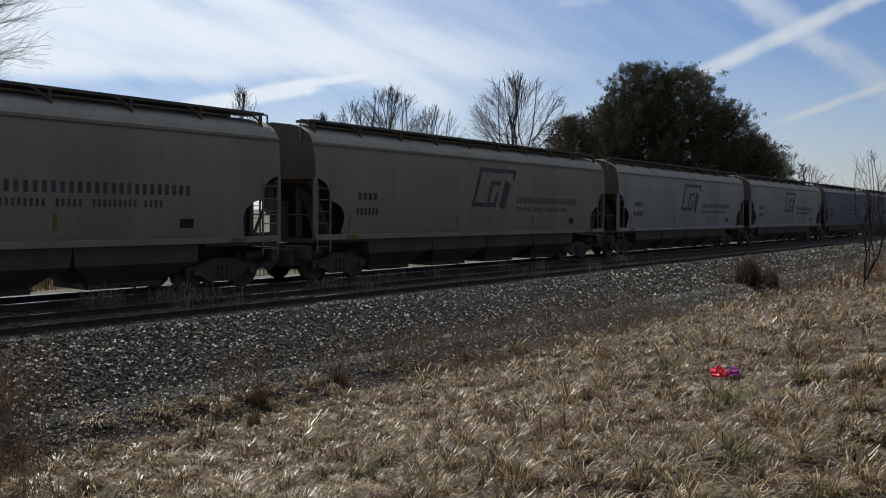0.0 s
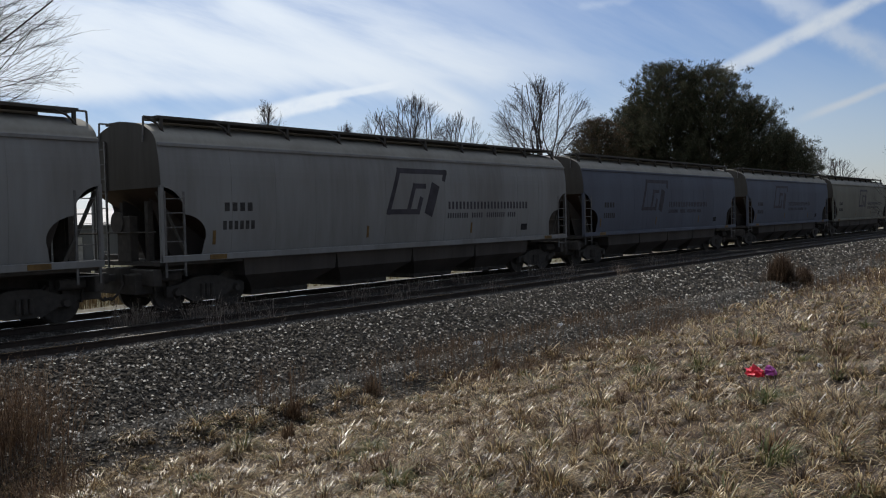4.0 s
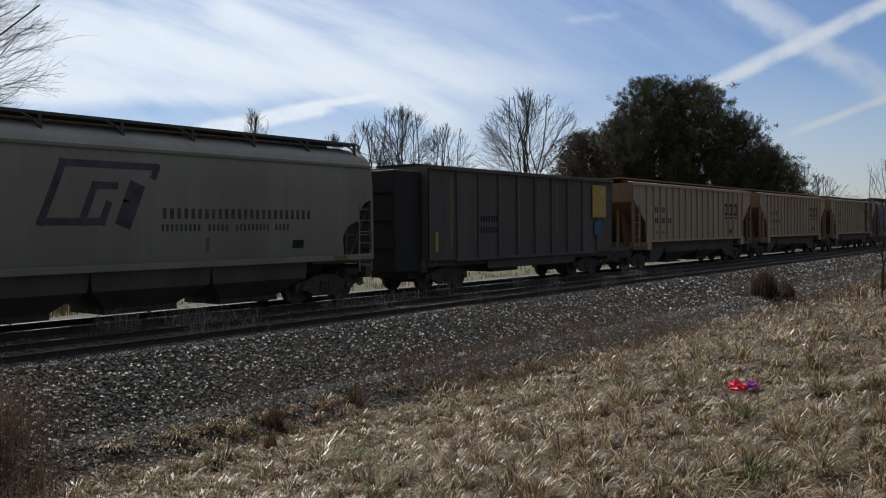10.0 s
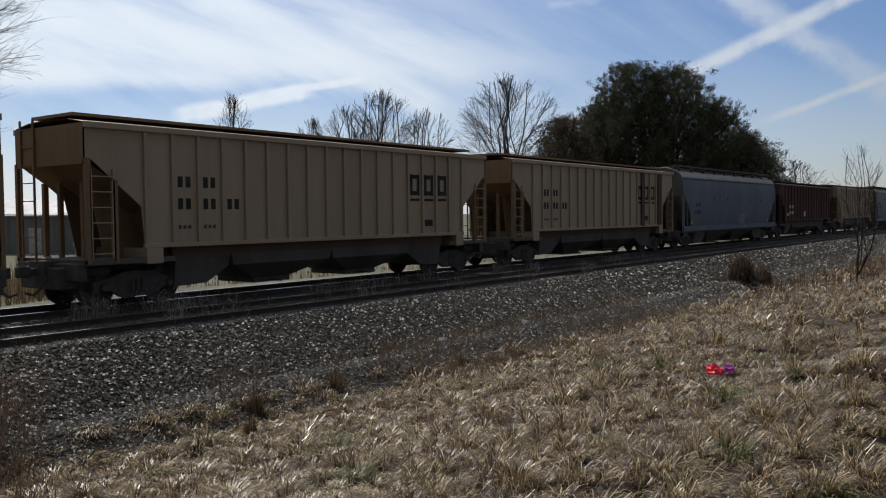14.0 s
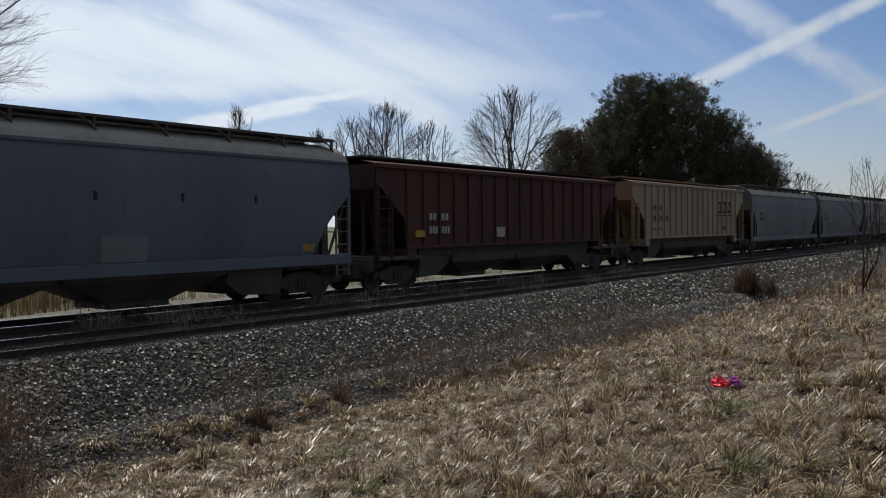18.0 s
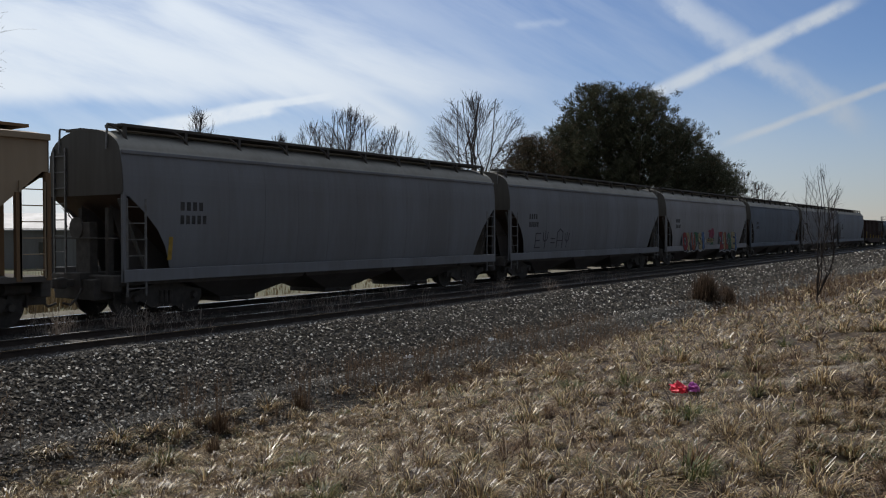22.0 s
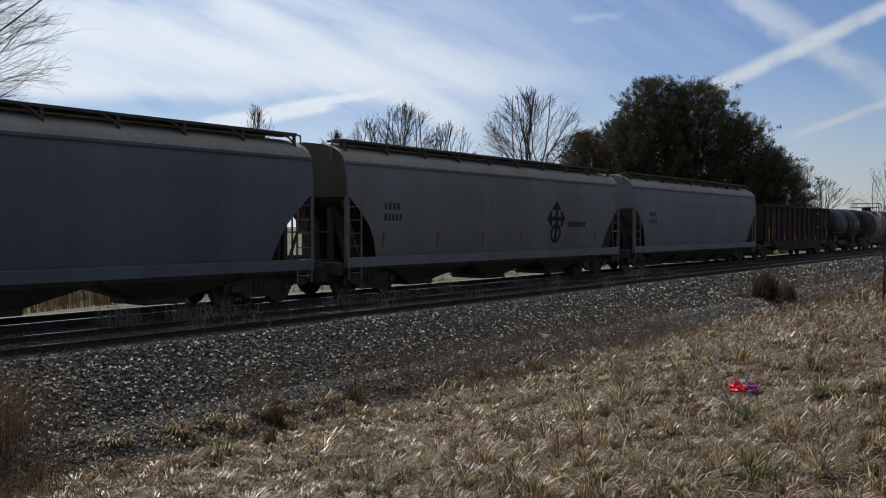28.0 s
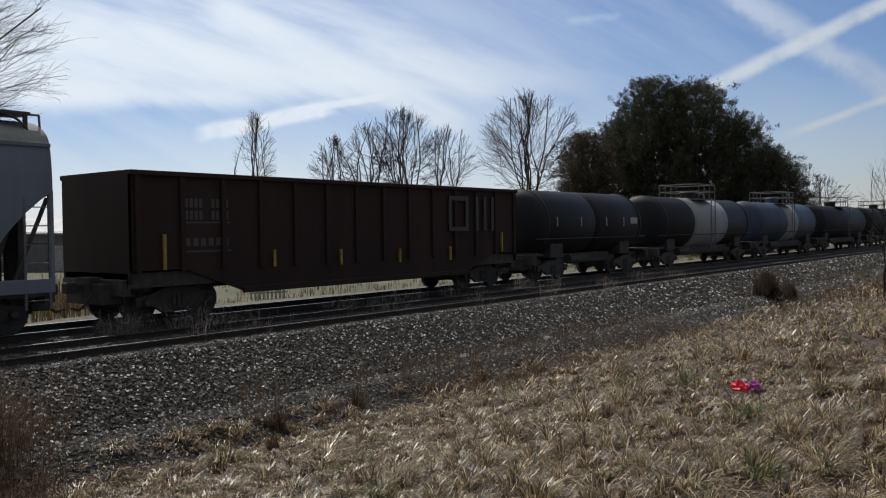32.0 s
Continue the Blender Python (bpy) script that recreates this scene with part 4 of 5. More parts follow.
def arrow_emblem(car, L):
    bm = bmesh.new()
    cx, cz = 11.97, 2.45
    y0, y1 = -YS - 0.006, -YS + 0.02
    for a in (0, 90, 180):
        t = radians(a)
        rot = lambda px, pz: (cx + px * math.cos(t) - pz * math.sin(t), cz + px * math.sin(t) + pz * math.cos(t))
        prism(bm, [rot(*k) for k in ((0.0, -0.09), (0.36, -0.09), (0.34, -0.30), (0.44, -0.32), (0.70, 0.0), (0.44, 0.32), (0.34, 0.30), (0.36, 0.09), (0.0, 0.09))], y0 - 0.001 * (a / 90), y1)
    prism(bm, [(cx - 0.09, 1.55), (cx + 0.09, 1.55), (cx + 0.09, 2.5), (cx - 0.09, 2.5)], y0 - 0.004, y1)
    n = 24
    for k in range(n):
        a, b = 2 * math.pi * k / n, 2 * math.pi * (k + 1) / n
        prism(bm, [(cx + r * math.cos(t), 1.86 + r * math.sin(t)) for r, t in ((0.27, a), (0.40, a), (0.40, b), (0.27, b))], y0, y1)
    decal("emblem", bm, black_paint, car, "dark crossed-arrow and ring emblem")
    bars(car, 12.9, 2.12, 1.5, 0.22, 11, black_paint)
    for xx in (1.6, 4.3, 6.9, 9.4, 12.8, 15.3):
        decal("reflector", slab(xx, xx + 0.1, -YS - 0.006, -YS + 0.02, 1.5, 1.95), amber_mark, car)


SPEED = 11.29       # metres a second, towards -x
CONSIST = []        # (car, x of its left end at the start)


def add(car, x):
    CONSIST.append((car, x))
    return car


def build_train():
    hop = "covered hopper car with a dark angular emblem"
    for i, (x, r, mat, lab) in enumerate(((-2.6, 15.8, OLIVE, "greenish-grey"), (17.1, 35.3, OLIVE, "greenish-grey"), (36.75, 54.95, GREY, "pale grey"), (56.4, 74.7, GREY, "pale grey"), (76.1, 93.35, SLATE, "slate blue-grey"), (95.4, 112.35, SLATE, "slate blue-grey"), (113.85, 131.9, OLIVE, "greenish-grey"))):
        c = add(curved_hopper("hopper_car", lab + " " + hop, x, r - x, mat, RUST, bays=(2.5, 4, 0.29)), x)
        grain_marks(c, r - x, {4: -2.4, 5: -3.1}.get(i, 0.0))
    x, r = 134.65, 147.8
    c = add(ribbed_hopper("rib_sided_car", "weathered dark grey rib-sided railcar with yellow and blue panels", x, r - x, BOXGREY, COAL, eave=4.12, bottom=1.05, nribs=9, roofz=4.2, closed=True, group="", under=steel_dark), x)
    part("end_bulkhead", slab(-1.4, -0.02, -1.25, 1.5, 0.7, 4.04, 0.06), BLACK, c, "near-black end structure")
    for k in range(3):
        part("bulkhead_rib", slab(-1.46, -1.40, -1.2, 1.45, 1.5 + 0.9 * k, 1.62 + 0.9 * k), BLACK, c)
    part("panel", slab(11.2, 12.4, -YS - 0.012, -YS + 0.03, 2.55, 3.95), yellow_mark, c, "large yellow panel")
    part("panel", slab(11.38, 11.95, -YS - 0.012, -YS + 0.03, 1.78, 2.37), material("blue_panel_paint", (0.035, 0.085, 0.2), 0.7), c, "small blue panel")
    for k in range(7):
        part("faded_stripe", slab(1.2 + k * 1.4, 1.30 + k * 1.4, -YS + 0.062, -YS + 0.08, 1.5 + 0.2 * (k % 3), 3.9), TANRUST, c)
    part("reflector", slab(0.35, 0.5, -YS + 0.06, -YS + 0.08, 1.35, 2.0), yellow_mark, c)
    bars(c, 2.95, 2.35, 1.3, 0.22, 8, black_paint, -YS + 0.07)
    bars(c, 2.95, 1.95, 1.3, 0.22, 8, black_paint, -YS + 0.07)
    tanlab = "faded tan covered hopper car with side posts and block emblem"
    for x, r in ((149.9, 166.6), (168.4, 184.3), (186.2, 202.5)):
        c = add(ribbed_hopper("ribbed_hopper_car", tanlab, x, r - x, TAN, TANRUST), x)
        three_block_marks(c, r - x)
        if x > 180:
            for k in (1.9, 4.0):
                part("rust_post", slab(r - x - k - 0.18, r - x - k + 0.18, -YS - 0.02, -YS, 1.42, 4.1), RUST, c, "rust-brown patch of side post")
    x, r = 204.0, 221.9
    c = add(curved_hopper("hopper_car", "slate blue-grey covered hopper car with faded lettering, roof running board", x, r - x, BLUEGREY, DUSTY, sill_z=1.0, sill_h=0.3, cut="slant"), x)
    bars(c, 1.9, 2.4, 0.9, 0.22, 4, faded_paint)
    bars(c, 1.75, 1.98, 1.1, 0.22, 6, faded_paint)
    decal("paint_patch", slab(1.35, 1.75, -YS - 0.006, -YS + 0.02, 1.42, 1.62), yellow_mark, c)
    decal("paint_patch", slab(9.8, 11.0, -YS - 0.012, -YS + 0.02, 1.32, 1.95), DUSTY, c, "lighter repainted patch")
    decal("paint_patch", slab(16.0, 16.45, -YS - 0.012, -YS + 0.1, 1.42, 1.62), yellow_mark, c)
    for k in range(5):
        bars(c, 5 + 2.3 * k, 2.75, 0.16, 0.2, 1, black_paint, name="plate")
    x, r = 223.1, 240.1
    c = add(ribbed_hopper("ribbed_hopper_car", "dark oxide-brown covered hopper car with side posts and white lettering", x, r - x, BROWN, COAL, nribs=17, eave=3.98, roofz=4.26, under=steel_dark), x)
    for k in range(2):
        bars(c, 2.66 + 0.68 * k, 2.3, 0.44, 0.24, 2, white_paint, -YS)
        bars(c, 2.66 + 0.68 * k, 1.85, 0.5, 0.24, 3, white_paint, -YS)
    part("paint_patch", slab(1.92, 2.4, -YS - 0.012, -YS + 0.07, 1.74, 1.96), yellow_mark, c)
    part("notice", slab(6.74, 7.3, -YS - 0.012, -YS + 0.07, 1.68, 2.05), white_paint, c, "white paper notice")
    x, r = 241.95, 258.8
    c = add(ribbed_hopper("ribbed_hopper_car", tanlab, x, r - x, TAN, TANRUST), x)
    three_block_marks(c, r - x)
    for k, (x, r, mat, lab) in enumerate(((260.6, 277.6, DUSTY, "dusty grey covered hopper car with small dark lettering"), (278.8, 295.9, DUSTY, "dusty grey covered hopper car with a chalked formula on its side"),
                                          (297.2, 314.5, CHALKY, "dusty grey covered hopper car with colourful graffiti along its sill"), (315.8, 332.6, BLUEGREY, "blue-grey covered hopper car with faint lettering"),
                                          (333.9, 351.4, DUSTY, "dusty grey covered hopper car with a dark crossed-arrow emblem"), (353.0, 370.3, PALEBLUE, "blue-grey covered hopper car with small lettering"))):
        c = add(curved_hopper("hopper_car", lab, x, r - x, mat, RUST if k != 5 else DUSTY, sill_z=0.9, sill_h=0.3, cut="slant", bays=(2.1, 3, 0.14) if k < 5 else (2.4, 4, 0.27), ends=PALEBLUE if k == 5 else None), x)
        bars(c, 1.65, 2.64, 0.78, 0.22, 4, faded_paint)
        bars(c, 1.65, 2.3, 0.88, 0.22, 5, faded_paint)
        if k == 0:
            decal("reflector", slab(1.32, 1.44, -YS - 0.006, -YS + 0.02, 1.4, 1.98), yellow_mark, c)
        CAR_MARKS.setdefault(k, lambda car, L: None)(c, r - x)
    x, r = 372.1, 388.2
    c = add(gondola("gondola_car", "weathered black-brown high-sided gondola car with outside posts, loaded", r - x, COAL), x)
    for z in (2.75, 2.45):
        for k in range(2):
            bars(c, 1.5 + 0.78 * k, z, 0.56, 0.22, 4, BOXGREY, -YS + 0.08)
    bars(c, 1.5, 2.36, 1.36, 0.04, 1, BOXGREY, -YS + 0.08, 0.0)
    bars(c, 1.5, 1.8, 1.36, 0.2, 6, BOXGREY, -YS + 0.08)
    bars(c, 1.5, 1.65, 1.36, 0.04, 1, BOXGREY, -YS + 0.08, 0.0)
    strokes(c, 11.95, 2.15, 0.95, 1.05, [(0, 0, 0, 1), (0, 1, 1, 1), (0, 0, 1, 0), (1, 0, 1, 1)], 0.15, BOXGREY, "emblem", "worn grey block emblem", y=-YS)
    strokes(c, 13.5, 2.15, 0.95, 1.05, [(0, 0, 0, 1), (0.5, 0, 0.5, 1), (1, 0, 1, 1)], 0.15, BOXGREY, "emblem", "worn grey block emblem", y=-YS)
    for xx, z0, z1 in ((0.84, 1.25, 2.1), (4.2, 1.2, 1.65), (6.7, 1.15, 1.6), (9.3, 1.12, 1.55), (11.9, 1.1, 1.55), (15.0, 1.3, 2.0)):
        part("reflector", slab(xx, xx + 0.075, -YS - 0.012, -YS + 0.05, z0, z1), yellow_mark, c)
    white = paint("white_tank_paint", (0.36, 0.36, 0.36), (0.26, 0.245, 0.23))
    steelblue = paint("steel_blue_tank_paint", (0.06, 0.075, 0.11), (0.04, 0.048, 0.066), 0.55, 0.25)
    c = add(tank_car("tank_car", "short black tank car in two barrels, small white marks", 10.2, BLACK, (), False, split=True), 389.8)
    for xx in (1.6, 3.6, 5.9, 7.6):
        part("white_mark", prism(bmesh.new(), [(xx - 0.035, 2.2), (xx + 0.035, 2.2), (xx + 0.035, 2.6), (xx - 0.035, 2.6)], -1.43, -1.2), white_paint, c)
    part("notice", slab(8.3, 9.0, -1.43, -1.2, 2.3, 2.6), white_paint, c, "white painted data panel")
    add(tank_car("tank_car", "black tank car with a broad white band and guard rail", 14.0, BLACK, ((4.6, 9.6, white, "broad white band"),)), 401.4)
    add(tank_car("tank_car", "steel-blue tank car with a white band and guard rail", 14.0, steelblue, ((6.0, 8.6, white, "white band"),)), 416.8)
    add(tank_car("tank_car", "black tank car with a guarded top platform", 15.5, BLACK), 432.2)
    add(tank_car("tank_car", "black tank car with a guarded top platform", 15.5, BLACK), 449.2)
    add(tank_car("tank_car", "black tank car with a guarded top platform", 15.5, BLACK), 466.2)


CAR_MARKS = {1: chalk_formula, 2: graffiti, 4: arrow_emblem}
build_train()

bark = material("grey_bark", (0.16, 0.13, 0.105), 0.9, scale=5, fine=40, bump=0.4)

# ---- plants and stones ----
def pieces_material(name, stops, rough=0.85, trans=0.0, scale=0.0, spec=0.25):
    """Colour that differs from piece to piece of one mesh."""
    mat = bpy.data.materials.new(name)
    mat.use_nodes = True
    N, L = mat.node_tree.nodes, mat.node_tree.links
    b = N["Principled BSDF"]
    geo = N.new("ShaderNodeNewGeometry")
    ramp = N.new("ShaderNodeValToRGB")
    el = ramp.color_ramp.elements
    el[0].position, el[0].color = stops[0][0], (*stops[0][1], 1)
    el[1].position, el[1].color = stops[-1][0], (*stops[-1][1], 1)
    for p, c in stops[1:-1]:
        e = el.new(p)
        e.color = (*c, 1)
    fac = geo.outputs["Random Per Island"]
    if scale:
        nz = N.new("ShaderNodeTexNoise")
        nz.inputs["Scale"].default_value, nz.inputs["Detail"].default_value = scale, 3
        co = N.new("ShaderNodeTexCoord")
        L.new(co.outputs["Object"], nz.inputs["Vector"])
        mm = N.new("ShaderNodeMath")
        mm.operation = "MULTIPLY_ADD"
        L.new(nz.outputs["Fac"], mm.inputs[0])
        mm.inputs[1].default_value = 0.8
        ad = N.new("ShaderNodeMath")
        ad.operation = "MULTIPLY_ADD"
        L.new(fac, ad.inputs[0])
        ad.inputs[1].default_value, ad.inputs[2].default_value = 0.95, -0.38
        L.new(ad.outputs[0], mm.inputs[2])
        fac = mm.outputs[0]
    L.new(fac, ramp.inputs[0])
    L.new(ramp.outputs[0], b.inputs["Base Color"])
    b.inputs["Roughness"].default_value = rough
    b.inputs["Specular IOR Level"].default_value = spec
    if trans:
        tr, mix = N.new("ShaderNodeBsdfTranslucent"), N.new("ShaderNodeMixShader")
        mix.inputs[0].default_value = trans
        L.new(ramp.outputs[0], tr.inputs["Color"])
        L.new(b.outputs[0], mix.inputs[1])
        L.new(tr.outputs[0], mix.inputs[2])
        L.new(mix.outputs[0], N["Material Output"].inputs["Surface"])
    return mat


def mesh_of(name, verts, faces, mat, parent=None, smooth=False):
    me = bpy.data.meshes.new(name)
    me.from_pydata(verts, [], faces)
    me.materials.append(mat)
    if smooth:
        me.polygons.foreach_set("use_smooth", [True] * len(me.polygons))
    ob = new(name, me)
    if parent:
        ob.parent = parent
    return ob


rng = random.Random(11)


def blade(V, F, x, y, z, az, out, up, droop, w):
    """One grass blade, bent over in an arc of three pieces."""
    cx, cy = math.cos(az), math.sin(az)
    px, py = -cy * w, cx * w
    i = len(V)
    V += [(x - px, y - py, z - 0.01), (x + px, y + py, z - 0.01)]
    for t, h, k in ((0.32, 0.62, 1.0), (0.68, 0.97, 0.8)):
        qx, qy, qz = x + cx * out * t, y + cy * out * t, z + up * h - (droop * 0.25 if t > 0.5 else 0)
        V += [(qx - px * k, qy - py * k, qz), (qx + px * k, qy + py * k, qz)]
    V.append((x + cx * out, y + cy * out, z + up - droop))
    F += [(i, i + 1, i + 3, i + 2), (i + 2, i + 3, i + 5, i + 4), (i + 4, i + 5, i + 6)]


def seen(x, y):
    """The wedge of bank that lies before the viewer's place."""
    return 0.1 * x - 0.4 < y < 2.35 * x + 2.0 and x > 2.4 and math.hypot(x, y) > 4.4 and math.hypot(x - 10.7, y - 3.5) > 0.5 and math.hypot(x - 10.2, y - 3.35) > 0.45


def bare(x, y):
    """How far a place lies inside the trodden bare patch, 0 to 1."""
    return max(0.0, 1 - math.hypot((x - 11.8) / 1.15, (y - 2.15) / 0.75))


def foot(x):
    """Where the grass meets the ballast."""
    return interp([(5, 12.25), (9.4, 11.85), (16, 11.35), (23, 11.0), (200, 10.8)], x)


def edge(x, y):
    """Whether a place lies on the grass's side of the ballast's foot."""
    return y < foot(x) + 0.3 * noise.noise((x * 0.5, 1.7, 0)) + 0.22 * noise.noise((x * 1.9, 4, 0))


def places(step, near, far, seed, keep=lambda x, y: True):
    """Scattered places on the bank, about a step apart, between two distances from the viewer's place."""
    r = random.Random(seed)
    out = []
    n = int(2 * far / step)
    for i in range(n):
        for j in range(int(13.5 / step)):
            x, y = i * step + r.uniform(-0.5, 0.5) * step, -1.5 + j * step + r.uniform(-0.5, 0.5) * step
            if near <= math.hypot(x, y) < far and seen(x, y) and edge(x, y) and keep(x, y):
                out.append((x, y))
    return out


def wind(x, y):
    """The way in which the flattened grass lies."""
    return 2.6 * noise.noise((x * 0.55, y * 0.55, 40)) + 4.6


def tussocks(name, label, mat, spots, n, size, width, seed, loose=0.1, flat=1.0):
    """Domes of grass blades that arch out from a crown and hang down to the ground all round."""
    r = random.Random(seed)
    V, F = [], []
    for x, y in spots:
        z = ground_z(x, y)
        R = size * (r.uniform(0.55, 1.0) if r.random() < 0.8 else r.uniform(1.0, 1.7))
        H = R * r.uniform(0.45, 0.75) * flat
        w0, push = wind(x, y), r.uniform(0.25, 0.9)
        for _ in range(int(n * (R / size) * r.uniform(0.7, 1.3))):
            a = r.uniform(0, 6.28)
            d = R * 0.4 * r.random() ** 0.6
            ax, ay = math.cos(a) + push * math.cos(w0), math.sin(a) + push * math.sin(w0)
            az = math.atan2(ay, ax) + r.gauss(0, 0.35)
            out = R * r.uniform(0.45, 1.15)
            if r.random() < loose:
                up, droop = H * r.uniform(1.0, 1.7), H * r.uniform(0.0, 0.6)
            else:
                up = H * r.uniform(0.35, 1.1)
                droop = up * r.uniform(0.15, 0.95)
            blade(V, F, x + d * math.cos(a), y + d * math.sin(a), z, az, out, up, droop, width * r.uniform(0.6, 1.25))
    return tagged(mesh_of(name, V, F, mat), label, "grass", kind="stuff")


def mat_of(name, label, mat, spots, n, reach, width, seed):
    """Flattened blades that lie over one another between the tussocks."""
    r = random.Random(seed)
    V, F = [], []
    for x, y in spots:
        w0 = wind(x, y)
        for _ in range(n):
            px, py = x + r.uniform(-0.2, 0.2), y + r.uniform(-0.2, 0.2)
            up = r.uniform(0.01, 0.06)
            blade(V, F, px, py, ground_z(px, py), w0 + r.gauss(0, 1.0), reach * r.uniform(0.5, 1.2), up, up * r.uniform(0.2, 1.0), width * r.uniform(0.6, 1.2))
    return tagged(mesh_of(name, V, F, mat), label, "grass", kind="stuff")


STRAW = [(0.0, (0.045, 0.028, 0.015)), (0.3, (0.10, 0.062, 0.031)), (0.52, (0.20, 0.128, 0.058)), (0.70, (0.42, 0.292, 0.136)), (0.86, (0.84, 0.68, 0.42)), (0.93, (0.20, 0.19, 0.075)), (1.0, (0.11, 0.13, 0.045))]
straw = pieces_material("straw_grass", STRAW, 0.36, 0.3, 1.3, 0.55)
green = pieces_material("green_grass", [(0.0, (0.055, 0.07, 0.022)), (0.6, (0.13, 0.14, 0.055)), (1.0, (0.36, 0.30, 0.15))], 0.5, 0.3)
russet = pieces_material("russet_weeds", [(0.0, (0.07, 0.045, 0.03)), (0.5, (0.15, 0.095, 0.06)), (1.0, (0.30, 0.21, 0.13))], 0.85, 0.15)
pale = pieces_material("pale_seed_weeds", [(0.0, (0.12, 0.09, 0.075)), (0.5, (0.22, 0.18, 0.15)), (1.0, (0.42, 0.36, 0.31))], 0.8, 0.3)
bleached = pieces_material("bleached_straw", [(0.0, (0.22, 0.18, 0.13)), (0.6, (0.42, 0.36, 0.28)), (1.0, (0.62, 0.56, 0.46))], 0.5, 0.2)
umber = pieces_material("dark_brown_weeds", [(0.0, (0.06, 0.042, 0.03)), (0.6, (0.11, 0.075, 0.052)), (1.0, (0.22, 0.155, 0.11))], 0.85, 0.25)
whole = lambda x, y: bare(x, y) < 0.15
lush = lambda x, y: whole(x, y) and noise.noise((x * 0.5, y * 0.5, 20)) > 0.0
tussocks("tussock_grass", "shaggy tussocks of bent straw grass on the bank", straw, places(0.29, 4.4, 9.5, 3, whole), 140, 0.185, 0.0034, 4, 0.05, 0.9)
tussocks("bank_tussocks", "tussocks of dry winter grass along the bank", straw, places(0.37, 9.5, 16, 33, whole), 96, 0.23, 0.0052, 34, 0.05, 0.85)
tussocks("mid_tussocks", "clumps of dry winter grass further along the bank", straw, places(0.56, 16, 30, 15, whole), 56, 0.35, 0.0095, 16, 0.05, 0.75)
tussocks("far_tussocks", "dry winter grass far along the bank", straw, places(0.95, 30, 95, 7), 22, 0.55, 0.02, 8, 0.06, 0.7)
tussocks("large_tussocks", "large domed tussocks of matted straw grass", straw, places(1.35, 4.4, 16, 71, whole), 300, 0.28, 0.0038, 72, 0.02, 0.5)
tussocks("green_tussocks", "green grass tufts among the straw", green, places(1.0, 4.4, 18, 9, lush), 90, 0.20, 0.0052, 10, 0.12, 0.9)
tussocks("brown_tussocks", "brown tufts of dead grass on the bank", russet, places(0.85, 4.4, 20, 13, whole), 80, 0.20, 0.0048, 14, 0.15, 0.9)
mat_of("matted_grass", "flattened straw-coloured dead grass over the bank", straw, places(0.32, 4.4, 15, 1, lambda x, y: True), 58, 0.17, 0.0036, 2)
mat_of("mid_matted_grass", "flattened dead grass further along the bank", straw, places(0.5, 15, 34, 5, whole), 16, 0.22, 0.009, 6)
mat_of("loose_straw", "loose straw on the ground round a plastic bag", straw, [(10.45 + rng.gauss(0, 0.3), 3.42 + rng.gauss(0, 0.25)) for _ in range(26)], 40, 0.14, 0.0045, 62)
mat_of("trodden_verge", "bleached trodden straw further along the bank", bleached, [(19.6 + 1.3 * rng.gauss(0, 0.6), 3.2 + 0.8 * rng.gauss(0, 0.6)) for _ in range(40)], 50, 0.2, 0.008, 61)
mat_of("trodden_straw", "bleached trodden straw on a bare patch of the bank", bleached, [(11.8 + 0.9 * rng.gauss(0, 0.5), 2.15 + 0.6 * rng.gauss(0, 0.5)) for _ in range(26)], 60, 0.14, 0.004, 60)


def stalks(name, label, mat, places, n, height, spread, seed, heads=True, width=0.005, lean=(0.05, 0.35)):
    """Upright dry weed stalks with side twigs."""
    r = random.Random(seed)
    V, F = [], []
    for x, y, k in places:
        z = ground_z(x, y)
        for _ in range(max(2, int(n * k))):
            a = r.uniform(0, 6.28)
            d = abs(r.gauss(0, spread * 0.4)) * k
            h = height * k * r.uniform(0.5, 1.1)
            bx, by = x + d * math.cos(a), y + d * math.sin(a)
            blade(V, F, bx, by, z, a, h * r.uniform(*lean), h, h * r.uniform(-0.35, 0.05), width)
            if heads:
                for _ in range(5):
                    t = r.uniform(0.45, 1.2)
                    blade(V, F, bx + math.cos(a) * h * 0.12 * t, by + math.sin(a) * h * 0.12 * t, z + h * t, r.uniform(0, 6.28), h * r.uniform(0.05, 0.16), h * r.uniform(0.02, 0.12), h * 0.02, width)
    return tagged(mesh_of(name, V, F, mat), label, "weeds", kind="stuff")


w_edge = [(x + rng.uniform(-0.4, 0.4), foot(x) + 0.35 * noise.noise((x * 0.5, 1.7, 0)) + rng.uniform(-1.3, 0.8), rng.uniform(0.4, 1.1)) for x in [7 + i * 0.42 for i in range(80)]]
stalks("edge_weeds", "thin russet dead weeds along the foot of the ballast", russet, w_edge, 7, 0.38, 0.8, 21, width=0.0032, lean=(0.1, 0.7))
stalks("russet_weeds", "patch of russet dead weeds at the ballast's edge", russet, [(rng.uniform(13, 27), rng.uniform(9.8, 12.8), rng.uniform(0.5, 1.2)) for _ in range(480)], 9, 0.30, 0.9, 22, width=0.0034, lean=(0.2, 1.0))
stalks("tall_weeds", "tall thin brown dead weeds beside the ballast", russet, [(5.0 + rng.gauss(0, 0.42), 12.0 + rng.gauss(0, 0.5), rng.uniform(0.45, 1.15)) for _ in range(60)], 18, 1.05, 0.8, 23, width=0.0034, lean=(0.2, 0.8))
stalks("low_weeds", "low russet weeds among straw", russet, [(4.6 + rng.uniform(-0.6, 0.9), 10.4 + rng.uniform(-0.9, 0.8), rng.uniform(0.5, 1.0)) for _ in range(40)], 16, 0.45, 0.6, 24, width=0.0034, lean=(0.2, 0.9))
